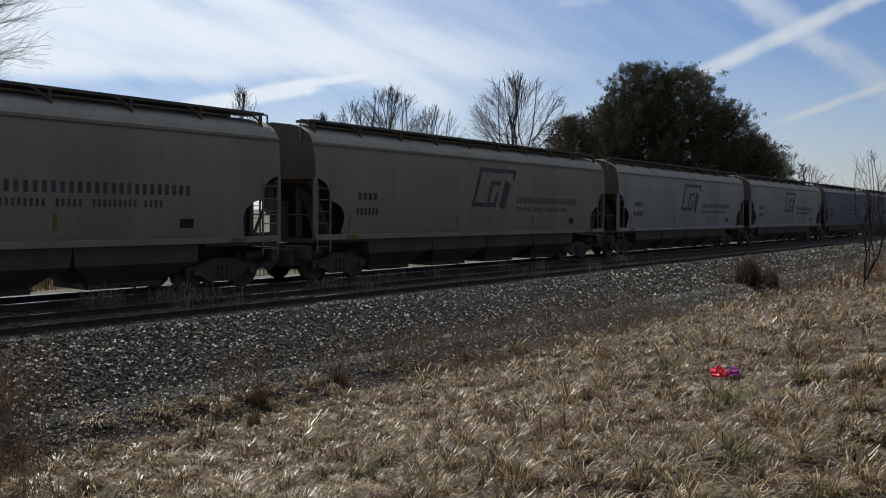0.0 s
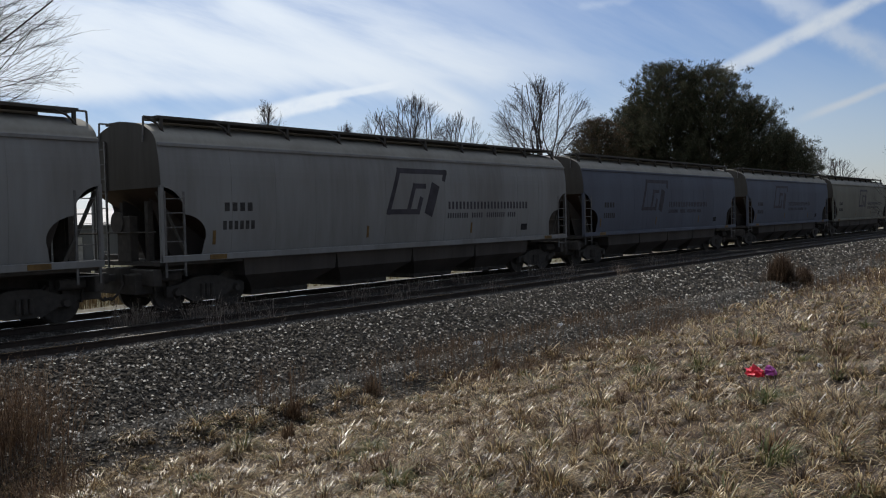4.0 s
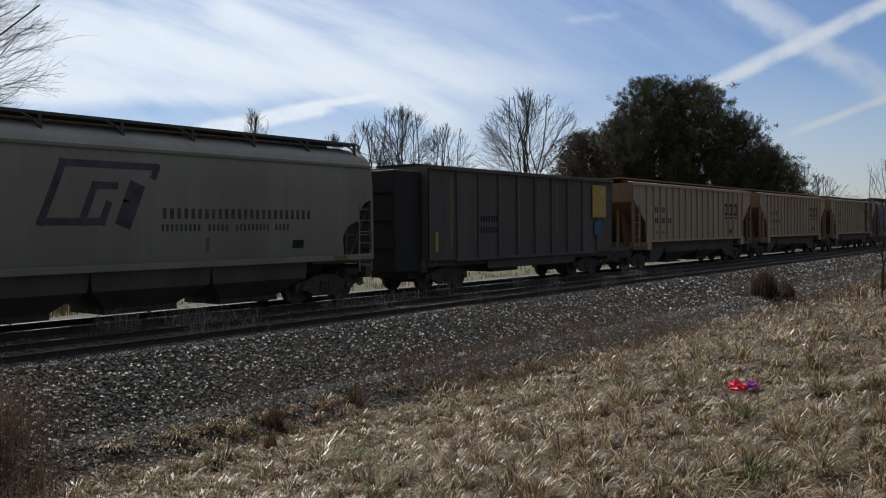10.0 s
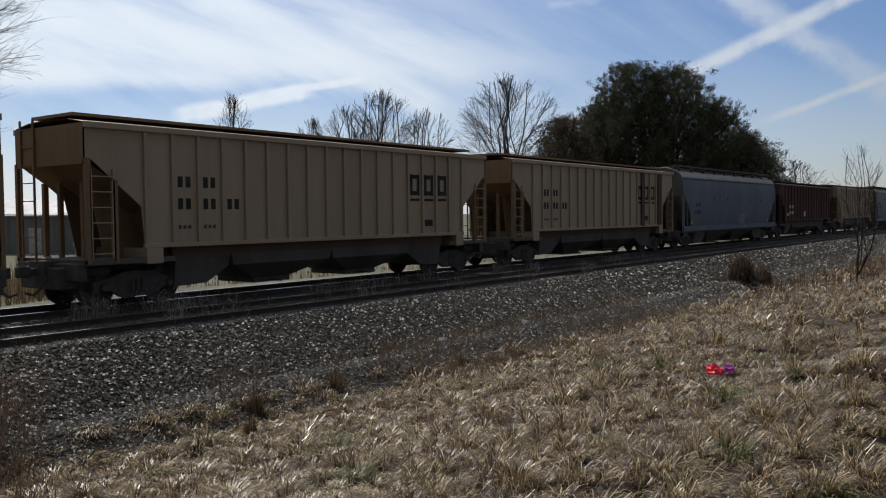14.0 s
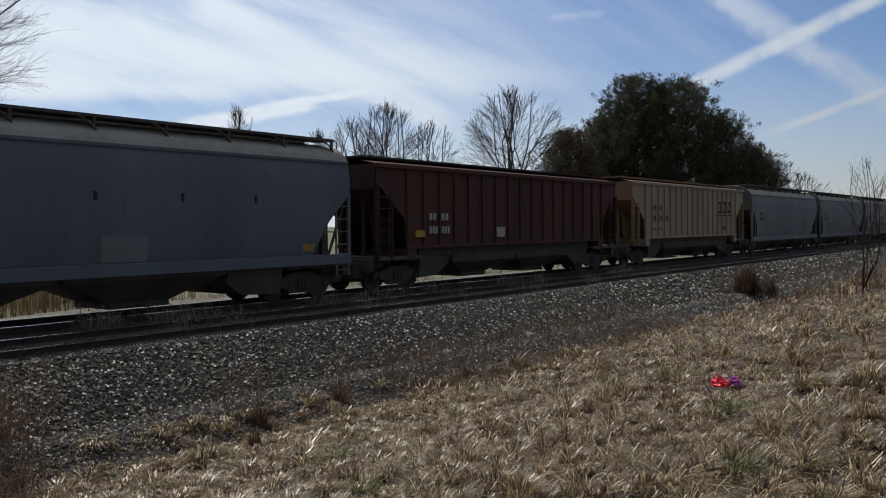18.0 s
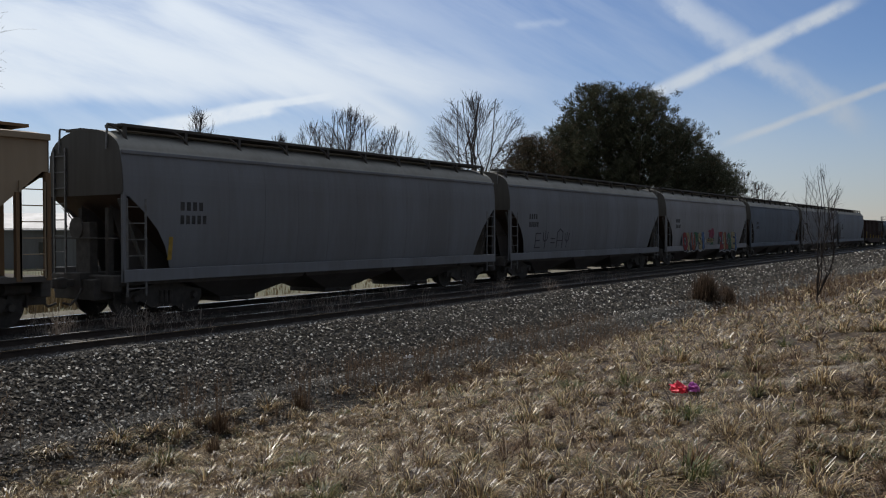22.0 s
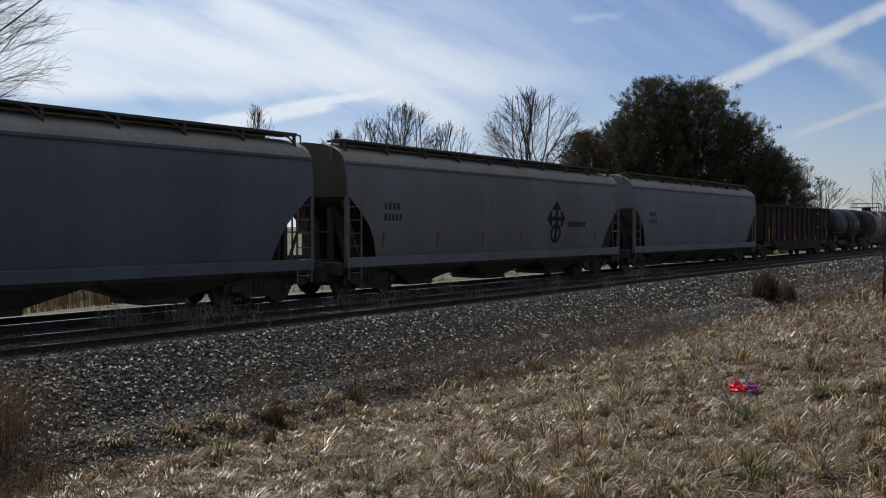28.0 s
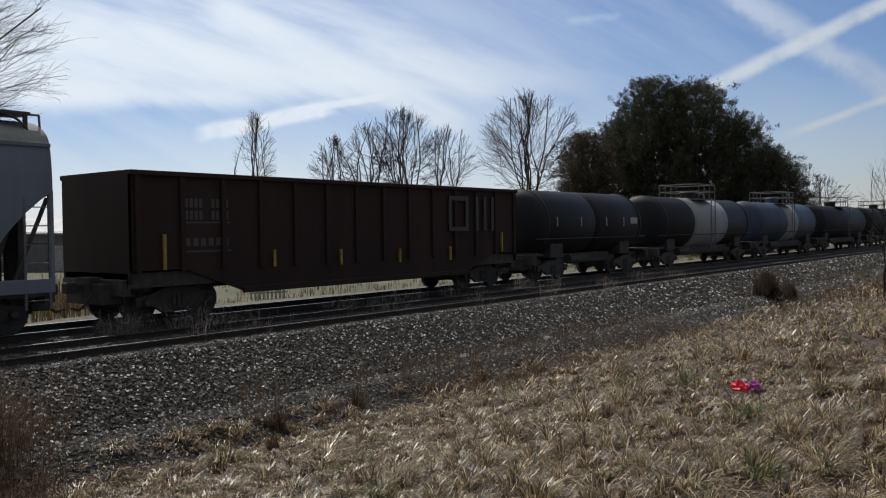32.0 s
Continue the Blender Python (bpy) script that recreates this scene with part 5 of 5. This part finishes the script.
stalks("weed_plumes", "tall thin russet stems rising from clumps at the ballast's foot", russet, [(px + rng.gauss(0, 0.16), py + rng.gauss(0, 0.16), rng.uniform(0.5, 1.1)) for px, py in ((9.57, 11.25), (9.3, 11.5), (11.7, 11.35), (13.4, 11.3)) for _ in range(7)], 9, 0.85, 0.4, 27, width=0.0028, lean=(0.05, 0.4))
stalks("far_weeds", "brown dead weeds further along the bank", russet, [(rng.uniform(33, 66), rng.uniform(6.0, 12.0), rng.uniform(0.4, 1.1)) for _ in range(260)], 8, 0.55, 0.9, 25, width=0.009, lean=(0.1, 0.7))
track_spots = [(10 + 26 * rng.random() ** 1.3, 16.9 + rng.uniform(-0.4, 0.9) - (2.3 if rng.random() < 0.3 else 0)) for _ in range(26)]
stalks("track_weeds", "pale dry weeds with seed heads growing between the tracks", pale, [(x + rng.gauss(0, 0.25), y + rng.gauss(0, 0.2), rng.uniform(0.35, 1.1)) for x, y in track_spots for _ in range(7)], 8, 0.48, 0.7, 26, width=0.0042, lean=(0.3, 1.2))


def weed_clump(x, y, h, n, label, seed, mat=None):
    r = random.Random(seed)
    V, F = [], []
    for _ in range(n):
        a, el = r.uniform(0, 6.28), r.uniform(0.05, 0.95)
        s = h * r.uniform(0.5, 1.0)
        blade(V, F, r.gauss(0, h * 0.12), r.gauss(0, h * 0.12), 0, a, s * (1.05 - el) * 0.75, s * el * 0.8, -s * el * 0.15, 0.003 + 0.003 * h)
    ob = mesh_of("weed_clump", V, F, mat or russet)
    ob.matrix_basis = pose(x, y, ground_z(x, y))
    tagged(ob, label, "weeds", "brown weed clumps")


weed_clump(9.57, 11.2, 0.5, 420, "dark brown clump of dead weeds at the ballast's foot", 1)
weed_clump(11.6, 11.3, 0.6, 260, "brown clump of thin dead weeds at the ballast's foot", 2)
weed_clump(8.6, 10.2, 0.38, 220, "low russet clump of dead weeds in the grass", 3)
weed_clump(38.0, 11.9, 1.6, 2600, "dense dark brown bush beside the ballast", 4, umber)
weed_clump(39.6, 11.4, 1.1, 1300, "dense brown bush beside the ballast", 5, umber)
weed_clump(15.3, 11.0, 0.42, 260, "golden brown clump of weeds in the grass", 6)


def stones(name, label, mat, n, x0, x1, y0, y1, seed, s0, s1, power=1.0, lift=0.25):
    r = random.Random(seed)
    V, F = [], []
    for _ in range(n):
        x, y = x0 + (x1 - x0) * r.random() ** power, r.uniform(y0, y1)
        z = ground_z(x, y)
        s = r.uniform(s0, s1)
        a = r.uniform(0, 6.28)
        ca, sa = math.cos(a), math.sin(a)
        i = len(V)
        for u, v, w in ((1, 0.1, 0), (-0.2, 0.9, 0.15), (-0.95, -0.1, -0.1), (0.15, -0.85, 0.1), (0.1, 0.05, 0.75)):
            u, v, w = (u + r.uniform(-0.25, 0.25)) * s, (v + r.uniform(-0.25, 0.25)) * s, (w + r.uniform(-0.2, 0.2)) * s
            V.append((x + u * ca - v * sa, y + u * sa + v * ca, z + w + s * lift))
        F += [(i, i + 1, i + 4), (i + 1, i + 2, i + 4), (i + 2, i + 3, i + 4), (i + 3, i, i + 4)]
    return tagged(mesh_of(name, V, F, mat), label, "ballast", kind="stuff")


# the near-white top stops stand in for sun glints on stones
rock = pieces_material("crushed_stone", [(0.0, (0.02, 0.0175, 0.015)), (0.55, (0.054, 0.044, 0.032)), (0.82, (0.135, 0.114, 0.086)), (0.92, (0.36, 0.32, 0.27)), (1.0, (0.85, 0.8, 0.71))], 0.7, spec=0.3)
toe_rock = pieces_material("pale_crushed_stone", [(0.0, (0.035, 0.031, 0.026)), (0.5, (0.083, 0.073, 0.06)), (0.85, (0.185, 0.165, 0.137)), (1.0, (0.65, 0.62, 0.56))], 0.7, spec=0.3)
stones("slope_stones", "loose crushed stones on the ballast slope", rock, 44000, 3.0, 30.0, 12.15, 14.5, 31, 0.022, 0.05, 1.25)
stones("toe_stones", "paler small stones on the ledge at the ballast's foot", toe_rock, 26000, 3.0, 32.0, 10.85, 12.2, 35, 0.018, 0.042, 1.25)
stones("far_slope_stones", "loose crushed stones further along the slope", rock, 16000, 28.0, 95.0, 12.15, 14.5, 32, 0.05, 0.09, 1.3)
stones("far_toe_stones", "paler stones on the ledge further along", toe_rock, 9000, 30.0, 95.0, 10.9, 12.2, 36, 0.04, 0.08, 1.3)
stones("distant_stones", "crushed stones of the slope far down the line", rock, 5000, 90.0, 260.0, 11.0, 14.5, 38, 0.12, 0.2, 1.2)
# pale stone colour paints in the bright sunlit line on the crest
stones("crest_stones", "stones along the ballast's upper edge, coloured pale for the sunlit crest", toe_rock, 9000, 3.0, 70.0, 14.28, 14.47, 37, 0.022, 0.05, 1.3, 0.45)
# stones between the tracks are coloured dark to match the train's shade
shaded_rock = pieces_material("oil_stained_stone", [(0.0, (0.036, 0.033, 0.03)), (0.7, (0.07, 0.064, 0.057)), (1.0, (0.13, 0.12, 0.11))], 0.85)
stones("track_stones", "crushed stones between the tracks, darkened for the train's shade", shaded_rock, 13000, 4.0, 60.0, 14.4, 18.2, 33, 0.03, 0.055, 1.3, 0.1)


# ---- bare trees ----
def bare_tree(name, label, x, y, height, width, seed, limbs=8, orders=(7, 5, 4), thick=0.2, fork=0.3, low=0.3, twig=0.012, group="bare trees", lean=(0, 0)):
    """A leafless tree: a trunk up to its fork, limbs that spread to the rim of a rounded crown, and finer orders of branches on them."""
    r = random.Random(seed)
    tree = thing(name, label, "tree", group, pose(x, y, ground_z(x, y) - 0.05))
    stem, crown = ([], []), ([], [])
    mid = Vector((lean[0] * height, lean[1] * height, height * (low + 1) / 2))
    rad = Vector((width / 2, width / 2, height * (1 - low) / 2))

    def seg(store, a, b, r0, r1, n):
        V, F = store
        d = (b - a).normalized()
        u = d.orthogonal().normalized()
        v = d.cross(u)
        i = len(V)
        for c, q in ((a, r0), (b, r1)):
            for k in range(n):
                t = 2 * math.pi * k / n
                V.append(tuple(c + (u * math.cos(t) + v * math.sin(t)) * q))
        F.extend((i + k, i + (k + 1) % n, i + n + (k + 1) % n, i + n + k) for k in range(n))

    def branch(p, to, r0, order):
        """One branch in a few bent pieces, with the next order growing from it."""
        way = to - p
        ln = way.length
        if ln < 0.15:
            return
        n = (5, 4, 3, 2, 1)[min(order, 4)]
        sag = Vector((r.gauss(0, 1), r.gauss(0, 1), -0.6 if order < 2 else r.gauss(0, 0.6))) * ln * 0.07
        r1 = max(twig * 0.35, r0 * 0.35)
        pts = [p + way * (k / n) + sag * math.sin(math.pi * k / n) + Vector((r.gauss(0, 1), r.gauss(0, 1), r.gauss(0, 1))) * ln * 0.018 * (0 < k < n) for k in range(n + 1)]
        for k in range(n):
            seg(crown, pts[k], pts[k + 1], r0 + (r1 - r0) * k / n, r0 + (r1 - r0) * (k + 1) / n, 5 if order == 0 else 3)
        if order >= len(orders):
            return
        d = way.normalized()
        for k in range(orders[order]):
            t = 0.22 + 0.76 * (k + r.random()) / orders[order]
            q = p + way * t + sag * math.sin(math.pi * t)
            out = (q - mid)
            out.z *= 0.5
            go = d * 0.68 + out.normalized() * 0.5 + Vector((r.gauss(0, 0.5), r.gauss(0, 0.5), r.gauss(0.25, 0.35)))
            step = go.normalized() * ln * r.uniform(0.36, 0.66) * (1.15 - 0.45 * t)
            edge2 = r.uniform(0.85, 1.25)
            for _ in range(3):
                if ((q + step - mid).x / rad.x) ** 2 + ((q + step - mid).y / rad.y) ** 2 + ((q + step - mid).z / rad.z) ** 2 > edge2:
                    step *= 0.62
            branch(q, q + step, max(twig * (0.9 if order < 2 else 0.65), (r0 + (r1 - r0) * t) * 0.55), order + 1)

    top = Vector((lean[0] * height * fork, lean[1] * height * fork, height * fork))
    seg(stem, Vector((0, 0, 0)), top * 0.5 + Vector((r.gauss(0, 0.06), r.gauss(0, 0.06), 0)), thick * 1.15, thick, 8)
    seg(stem, Vector(stem[0][8]) * 0.5 + Vector(stem[0][12]) * 0.5, top, thick, thick * 0.85, 8)
    for k in range(limbs):
        a = 6.2832 * k / limbs + r.uniform(-0.4, 0.4)
        f = r.uniform(0.25, 1.0) if k % 3 else r.uniform(0.0, 0.3)
        goal = Vector((mid.x + rad.x * f * math.cos(a) * 0.95, mid.y + rad.y * f * math.sin(a) * 0.95, mid.z + rad.z * math.sqrt(max(0, 1 - (f * 0.95) ** 2)) * r.uniform(0.85, 1.0)))
        branch(top * r.uniform(0.75, 1.0), goal, thick * r.uniform(0.42, 0.6), 0)
    mesh_of("trunk", stem[0], stem[1], bark, tree)
    mesh_of("crown", crown[0], crown[1], twigs, tree)
    return tree


twigs = material("grey_twigs", (0.05, 0.04, 0.035), 0.9, scale=3)
bare_tree("bare_tree", "large leafless tree with spreading limbs", 14.6, 55.0, 23.0, 28.0, 3, 20, (10, 7, 5), 0.3, 0.12, 0.05, 0.013)
bare_tree("bare_tree", "slim leafless tree standing alone", 55.5, 67.7, 15.3, 4.4, 8, 7, (8, 6, 4), 0.15, 0.4, 0.35, 0.012)
bare_tree("bare_tree", "small leafless tree at the edge of a group", 56.6, 57.4, 12.2, 5.2, 12, 7, (8, 6, 5), 0.15, 0.36, 0.35, 0.014)
bare_tree("bare_tree", "leafless tree with a rounded twiggy crown", 58.4, 54.9, 13.2, 6.4, 14, 8, (8, 6, 5), 0.18, 0.36, 0.35, 0.014)
bare_tree("bare_tree", "leafless tree with a wide rounded twiggy crown", 60.6, 52.4, 14.6, 8.0, 17, 10, (8, 7, 5), 0.17, 0.36, 0.35, 0.014)
bare_tree("bare_tree", "leafless tree leaning out from a group", 63.0, 50.2, 13.2, 6.2, 21, 7, (8, 6, 4), 0.16, 0.34, 0.38, 0.014, lean=(0.05, -0.06))
bare_tree("bare_tree", "many-limbed leafless tree with spreading branches", 64.3, 40.6, 15.5, 10.2, 33, 10, (8, 7, 5), 0.17, 0.3, 0.25, 0.014)
bare_tree("bare_tree", "leafless tree far behind the pines", 137.0, 34.7, 11.0, 10.0, 41, 8, (7, 5, 4), 0.16, 0.3, 0.3, 0.018)
bare_tree("bare_tree", "leafless tree behind the pines", 118.0, 33.0, 11.5, 9.0, 45, 8, (7, 5, 4), 0.16, 0.3, 0.3, 0.016)
bare_tree("sapling", "bare twiggy sapling with several stems on the grassy bank", 33.4, 6.35, 5.2, 2.2, 57, 7, (9, 6), 0.04, 0.1, 0.1, 0.005, "")

# ---- pines ----
needles = pieces_material("pine_needles", [(0.0, (0.05, 0.052, 0.034)), (0.6, (0.08, 0.085, 0.053)), (0.9, (0.11, 0.115, 0.07)), (1.0, (0.19, 0.135, 0.09))], 0.85, 0.2)
brown_needles = pieces_material("browned_needles", [(0.0, (0.05, 0.048, 0.03)), (0.62, (0.08, 0.072, 0.046)), (0.85, (0.14, 0.092, 0.062)), (1.0, (0.21, 0.13, 0.085))], 0.85, 0.2)


def pine(label, x, y, height, radius, seed, low=0.05, wide=0.5, foliage=needles):
    """A pine: a straight trunk, rising boughs, and tufts of needles gathered in clumps along them."""
    r = random.Random(seed)
    tree = thing("pine_tree", label, "tree", "row of pines", pose(x, y, ground_z(x, y) - 0.05))
    bm = bmesh.new()
    tube(bm, (0, 0, 0), (0, 0, height * 0.93), 0.32 * height / 18, 0.04, 9)
    part("trunk", bm, bark, tree)
    V, F, wood = [], [], bmesh.new()
    n = int(90 + 80 * height / 18)
    for i in range(n):
        g = (i + r.random()) / n
        z = height * (low + (1 - low) * g) * 0.96
        shape = min(1, 0.72 + g / wide * 0.28) if g < wide else max(0.12, math.sqrt(max(0, 1 - ((g - wide) / (1 - wide)) ** 2.2)))
        ln = radius * shape * r.choice((0.7, 0.85, 0.95, 1.0, 1.08))
        az = i * 2.4 + r.uniform(-0.5, 0.5)
        d = Vector((math.cos(az), math.sin(az), 0.1 + 0.75 * g + r.uniform(-0.1, 0.15))).normalized()
        base = Vector((0, 0, z - ln * d.z * 0.6))
        tube(wood, base, base + d * ln, 0.06, 0.015, 4, False)
        for j in range(max(7, int(ln * 4.4))):
            t = 1.0 - 0.75 * r.random() ** 1.4
            c = base + d * ln * t + Vector((r.gauss(0, 0.42), r.gauss(0, 0.42), r.gauss(0.12, 0.28))) * (ln ** 0.3)
            size = r.uniform(0.35, 0.7)
            way = (d + Vector((r.gauss(0, 0.3), r.gauss(0, 0.3), r.uniform(0.2, 0.9)))).normalized()
            for _ in range(34):
                q = (way + Vector((r.gauss(0, 0.65), r.gauss(0, 0.65), r.gauss(0, 0.5)))).normalized()
                o = c + Vector((r.gauss(0, 0.22), r.gauss(0, 0.22), r.gauss(0, 0.2))) * size * 1.6
                s = r.uniform(0.22, 0.42)
                u = q.orthogonal().normalized()
                u.rotate(Matrix.Rotation(r.uniform(0, 6.28), 3, q))
                k, w = len(V), s * 0.085
                V += [tuple(o - u * w), tuple(o + u * w), tuple(o + q * s)]
                F.append((k, k + 1, k + 2))
    part("bough", wood, bark, tree)
    mesh_of("crown", V, F, foliage, tree)


pine("tall dark green pine with a broad ragged crown", 93.7, 42.3, 20.8, 5.6, 1, 0.05, 0.62)
pine("tall dark green pine with a rounded ragged crown", 95.9, 38.0, 20.2, 6.0, 2, 0.05, 0.58)
pine("dark green pine with sloping boughs", 98.6, 34.3, 16.2, 5.4, 3, 0.05, 0.45)
pine("lower dark green pine with drooping boughs", 101.4, 31.2, 11.8, 4.8, 4, 0.04, 0.35)
pine("lower pine with many brown boughs", 86.6, 47.4, 14.0, 4.6, 5, 0.05, 0.4, brown_needles)
pine("dark green pine at the back of the row", 95.0, 46.6, 16.8, 4.6, 6, 0.05, 0.5)

# ---- beyond the tracks ----
reed = pieces_material("tan_reeds", [(0.0, (0.12, 0.085, 0.045)), (0.6, (0.21, 0.155, 0.09)), (1.0, (0.32, 0.25, 0.16))], 0.8, 0.25)
stalks("reeds", "stand of tall tan reeds beyond the tracks", reed, [(rng.uniform(12, 20), rng.uniform(30, 34), rng.uniform(0.7, 1.1)) for _ in range(170)], 12, 1.25, 0.6, 61, False, 0.013)
stalks("verge_grass", "tan grass on the verge beyond the tracks", reed, [(rng.uniform(10, 120), rng.uniform(25, 44), rng.uniform(0.6, 1.2)) for _ in range(1500)], 9, 0.32, 0.9, 62, False, 0.014)


def brush_heap(x, y, w, h, mat, label, seed):
    r = random.Random(seed)
    V, F = [], []
    for _ in range(1500):
        a, q = r.uniform(0, 6.28), r.random() ** 0.5
        px, py = q * w / 2 * math.cos(a), q * w / 2 * math.sin(a)
        z = h * (1 - q ** 1.6) * r.uniform(0.15, 1.0)
        blade(V, F, px, py, z, r.uniform(0, 6.28), r.uniform(0.1, 0.3), r.uniform(0.05, 0.2), r.uniform(-0.05, 0.12), 0.014)
    bm = bmesh.new()
    rings = [[(k * w / 2 * math.cos(t * 6.2832 / 14), k * w / 2 * math.sin(t * 6.2832 / 14), h * (1 - k ** 1.6) * 0.85) for t in range(14)] for k in (1.0, 0.7, 0.4, 0.12)]
    loft(bm, rings)
    ob = part("dry_bush", bm, earth)
    ob.matrix_basis = pose(x, y, ground_z(x, y) - 0.03)
    tagged(ob, label, "brush heap", "brush heaps beyond the tracks")
    mesh_of("dry_stems", V, F, mat, ob)


brush_heap(22.3, 35.6, 3.2, 1.3, green, "yellow-green bush beyond the tracks", 3)
bare_tree("young_tree", "young tree with a crooked trunk beyond the tracks", 22.4, 34.2, 5.5, 3.2, 71, 6, (5, 4), 0.09, 0.35, 0.35, 0.009, "")

weathered = material("weathered_white_board", (0.5, 0.485, 0.45), 0.8, second=(0.34, 0.31, 0.27), scale=3, fine=30)
fence = thing("picket_fence", "short weathered white picket fence beyond the tracks", "fence", "", pose(25.2, 31.2, ground_z(25.2, 31.2), 0, 0, -30))
for k in range(9):
    bm = bmesh.new()
    prism(bm, [(-0.045, 0), (0.045, 0), (0.045, 0.92), (0, 1.02), (-0.045, 0.92)], -0.012, 0.012)
    part("picket", bm, weathered, fence, at=pose(k * 0.19, 0, 0, rng.uniform(-2, 2), rng.uniform(-2, 2), 0))
for z in (0.25, 0.72):
    part("fence_rail", slab(-0.1, 1.65, 0.013, 0.05, z, z + 0.08), weathered, fence)

siding = material("pale_metal_siding", (0.16, 0.16, 0.16), 0.55, 0.2, spread=0.12, scale=0.6, fine=8, streak=True)
roofing = material("grey_roofing", (0.30, 0.30, 0.31), 0.6, 0.2, scale=0.8)
glass = material("dark_glass", (0.03, 0.035, 0.04), 0.08, spread=0.05, spec=0.7)


def building(name, label, x, y, turn, L, W, h, ridge, wall_mat, doors):
    b = thing(name, label, "building", "", pose(x, y, ground_z(x, y) - 0.1, 0, 0, turn))
    bm = bmesh.new()
    for s in (-1, 1):
        box(bm, -L / 2, L / 2, s * W / 2 - 0.1, s * W / 2 + 0.1, 0, h)
    for s in (-1, 1):
        vs = [(s * (L / 2 - 0.1), -W / 2 + 0.1, 0), (s * (L / 2 - 0.1), W / 2 - 0.1, 0), (s * (L / 2 - 0.1), W / 2 - 0.1, h), (s * (L / 2 - 0.1), 0, ridge), (s * (L / 2 - 0.1), -W / 2 + 0.1, h)]
        bm.faces.new([bm.verts.new(v) for v in vs])
    part("wall", bm, wall_mat, b)
    bm = bmesh.new()
    for s in (-1, 1):
        loft(bm, [[(xx, s * (W / 2 + 0.35), h - 0.1), (xx, 0, ridge + 0.05), (xx, 0, ridge - 0.08), (xx, s * (W / 2 + 0.35), h - 0.22)] for xx in (-L / 2 - 0.3, L / 2 + 0.3)])
    part("roof", bm, roofing, b)
    for px, w, z0, z1, mat, nm in doors:
        part(nm, slab(px - w / 2, px + w / 2, -W / 2 - 0.14, -W / 2 - 0.1, z0, z1), mat, b)
    n = int(L / 0.9)
    rib = part("siding_rib", slab(-0.03, 0.03, -W / 2 - 0.125, -W / 2 - 0.1, 0.05, h - 0.25), wall_mat, b, at=pose(-L / 2 + 0.4, 0, 0))
    for k in range(1, n):
        again(rib, pose(-L / 2 + 0.4 + k * 0.9, 0, 0), b)


building("shed", "long low pale metal shed across the field", 36.0, 71.0, -52, 26, 9, 3.2, 4.4, siding, [(-6, 3.2, 0, 2.9, roofing, "sliding_door"), (3, 1.0, 0, 2.1, weathered, "door"), (7, 1.2, 1.1, 2.1, glass, "window")])
building("house", "small white house across the field", 47.5, 66.0, -40, 10, 7, 2.9, 4.6, weathered, [(-2.5, 0.9, 0, 2.05, roofing, "door"), (0.2, 1.1, 0.9, 2.1, glass, "window"), (2.9, 1.1, 0.9, 2.1, glass, "window")])

# a wrapped heap and litter
tarp = material("white_tarpaulin", (0.72, 0.73, 0.74), 0.5, spread=0.1, bump=0.4)
bm = bmesh.new()
bmesh.ops.create_icosphere(bm, subdivisions=3, radius=1)
for v in bm.verts:
    k = 1 + 0.18 * noise.noise(v.co * 2.2)
    v.co = Vector((v.co.x * 0.95 * k, v.co.y * 0.6 * k, max(0, v.co.z) * 0.75 * k))
heap = tagged(part("tarp_heap", bm, tarp), "heap under a white tarpaulin beyond the tracks", "tarpaulin")
heap.matrix_basis = pose(25.0, 36.1, ground_z(25.0, 36.1) - 0.02, 0, 0, 20)

purple_film = material("purple_plastic", (0.30, 0.05, 0.34), 0.35, second=(0.6, 0.12, 0.4), scale=9, fine=30, bump=0.3, spec=0.5)
red_film = material("red_plastic", (0.78, 0.012, 0.02), 0.35, second=(0.80, 0.05, 0.10), scale=9, fine=30, bump=0.3, spec=0.6)


def crumpled(name, label, cat, mat, x, y, sx, sy, sz, seed, lift=0.0):
    bm = bmesh.new()
    bmesh.ops.create_icosphere(bm, subdivisions=3, radius=1)
    for v in bm.verts:
        k = 0.75 + 0.5 * noise.noise(v.co * 2.6 + Vector((seed, 0, 0))) + 0.22 * noise.noise(v.co * 7 + Vector((0, seed, 0)))
        v.co = Vector((v.co.x * sx * k, v.co.y * sy * k, max(-0.25, v.co.z) * sz * k))
    ob = part(name, bm, mat)
    ob.matrix_basis = pose(x, y, ground_z(x, y) + 0.2 * sz + lift, 0, 0, seed * 40)
    return tagged(ob, label, cat)


crumpled("plastic_bag", "crumpled bright red plastic bag lying in dry grass", "plastic bag", red_film, 10.75, 3.70, 0.145, 0.12, 0.115, 2, 0.12)
crumpled("plastic_bag", "small crumpled purple plastic scrap in dry grass", "plastic bag", purple_film, 10.80, 3.53, 0.10, 0.095, 0.095, 5, 0.12)
paper = material("white_litter", (0.75, 0.75, 0.76), 0.6, spread=0.1)
for x, y, s, k in ((16.64, 12.5, 0.15, 3), (20.62, 12.55, 0.15, 4), (11.4, 3.1, 0.06, 6), (12.4, 4.2, 0.05, 7), (9.2, 2.3, 0.05, 8)):
    crumpled("litter", "scrap of white litter lying on the ground", "litter", paper, x, y, s, s * 0.7, s * 0.6, k, 0.04)


def motions():
    for car, x in CONSIST:
        walk(car, [(t, pose(x - SPEED * t, TRACK_FAR, 0)) for t in (0, 8, 16, 24, 32)])


motions()
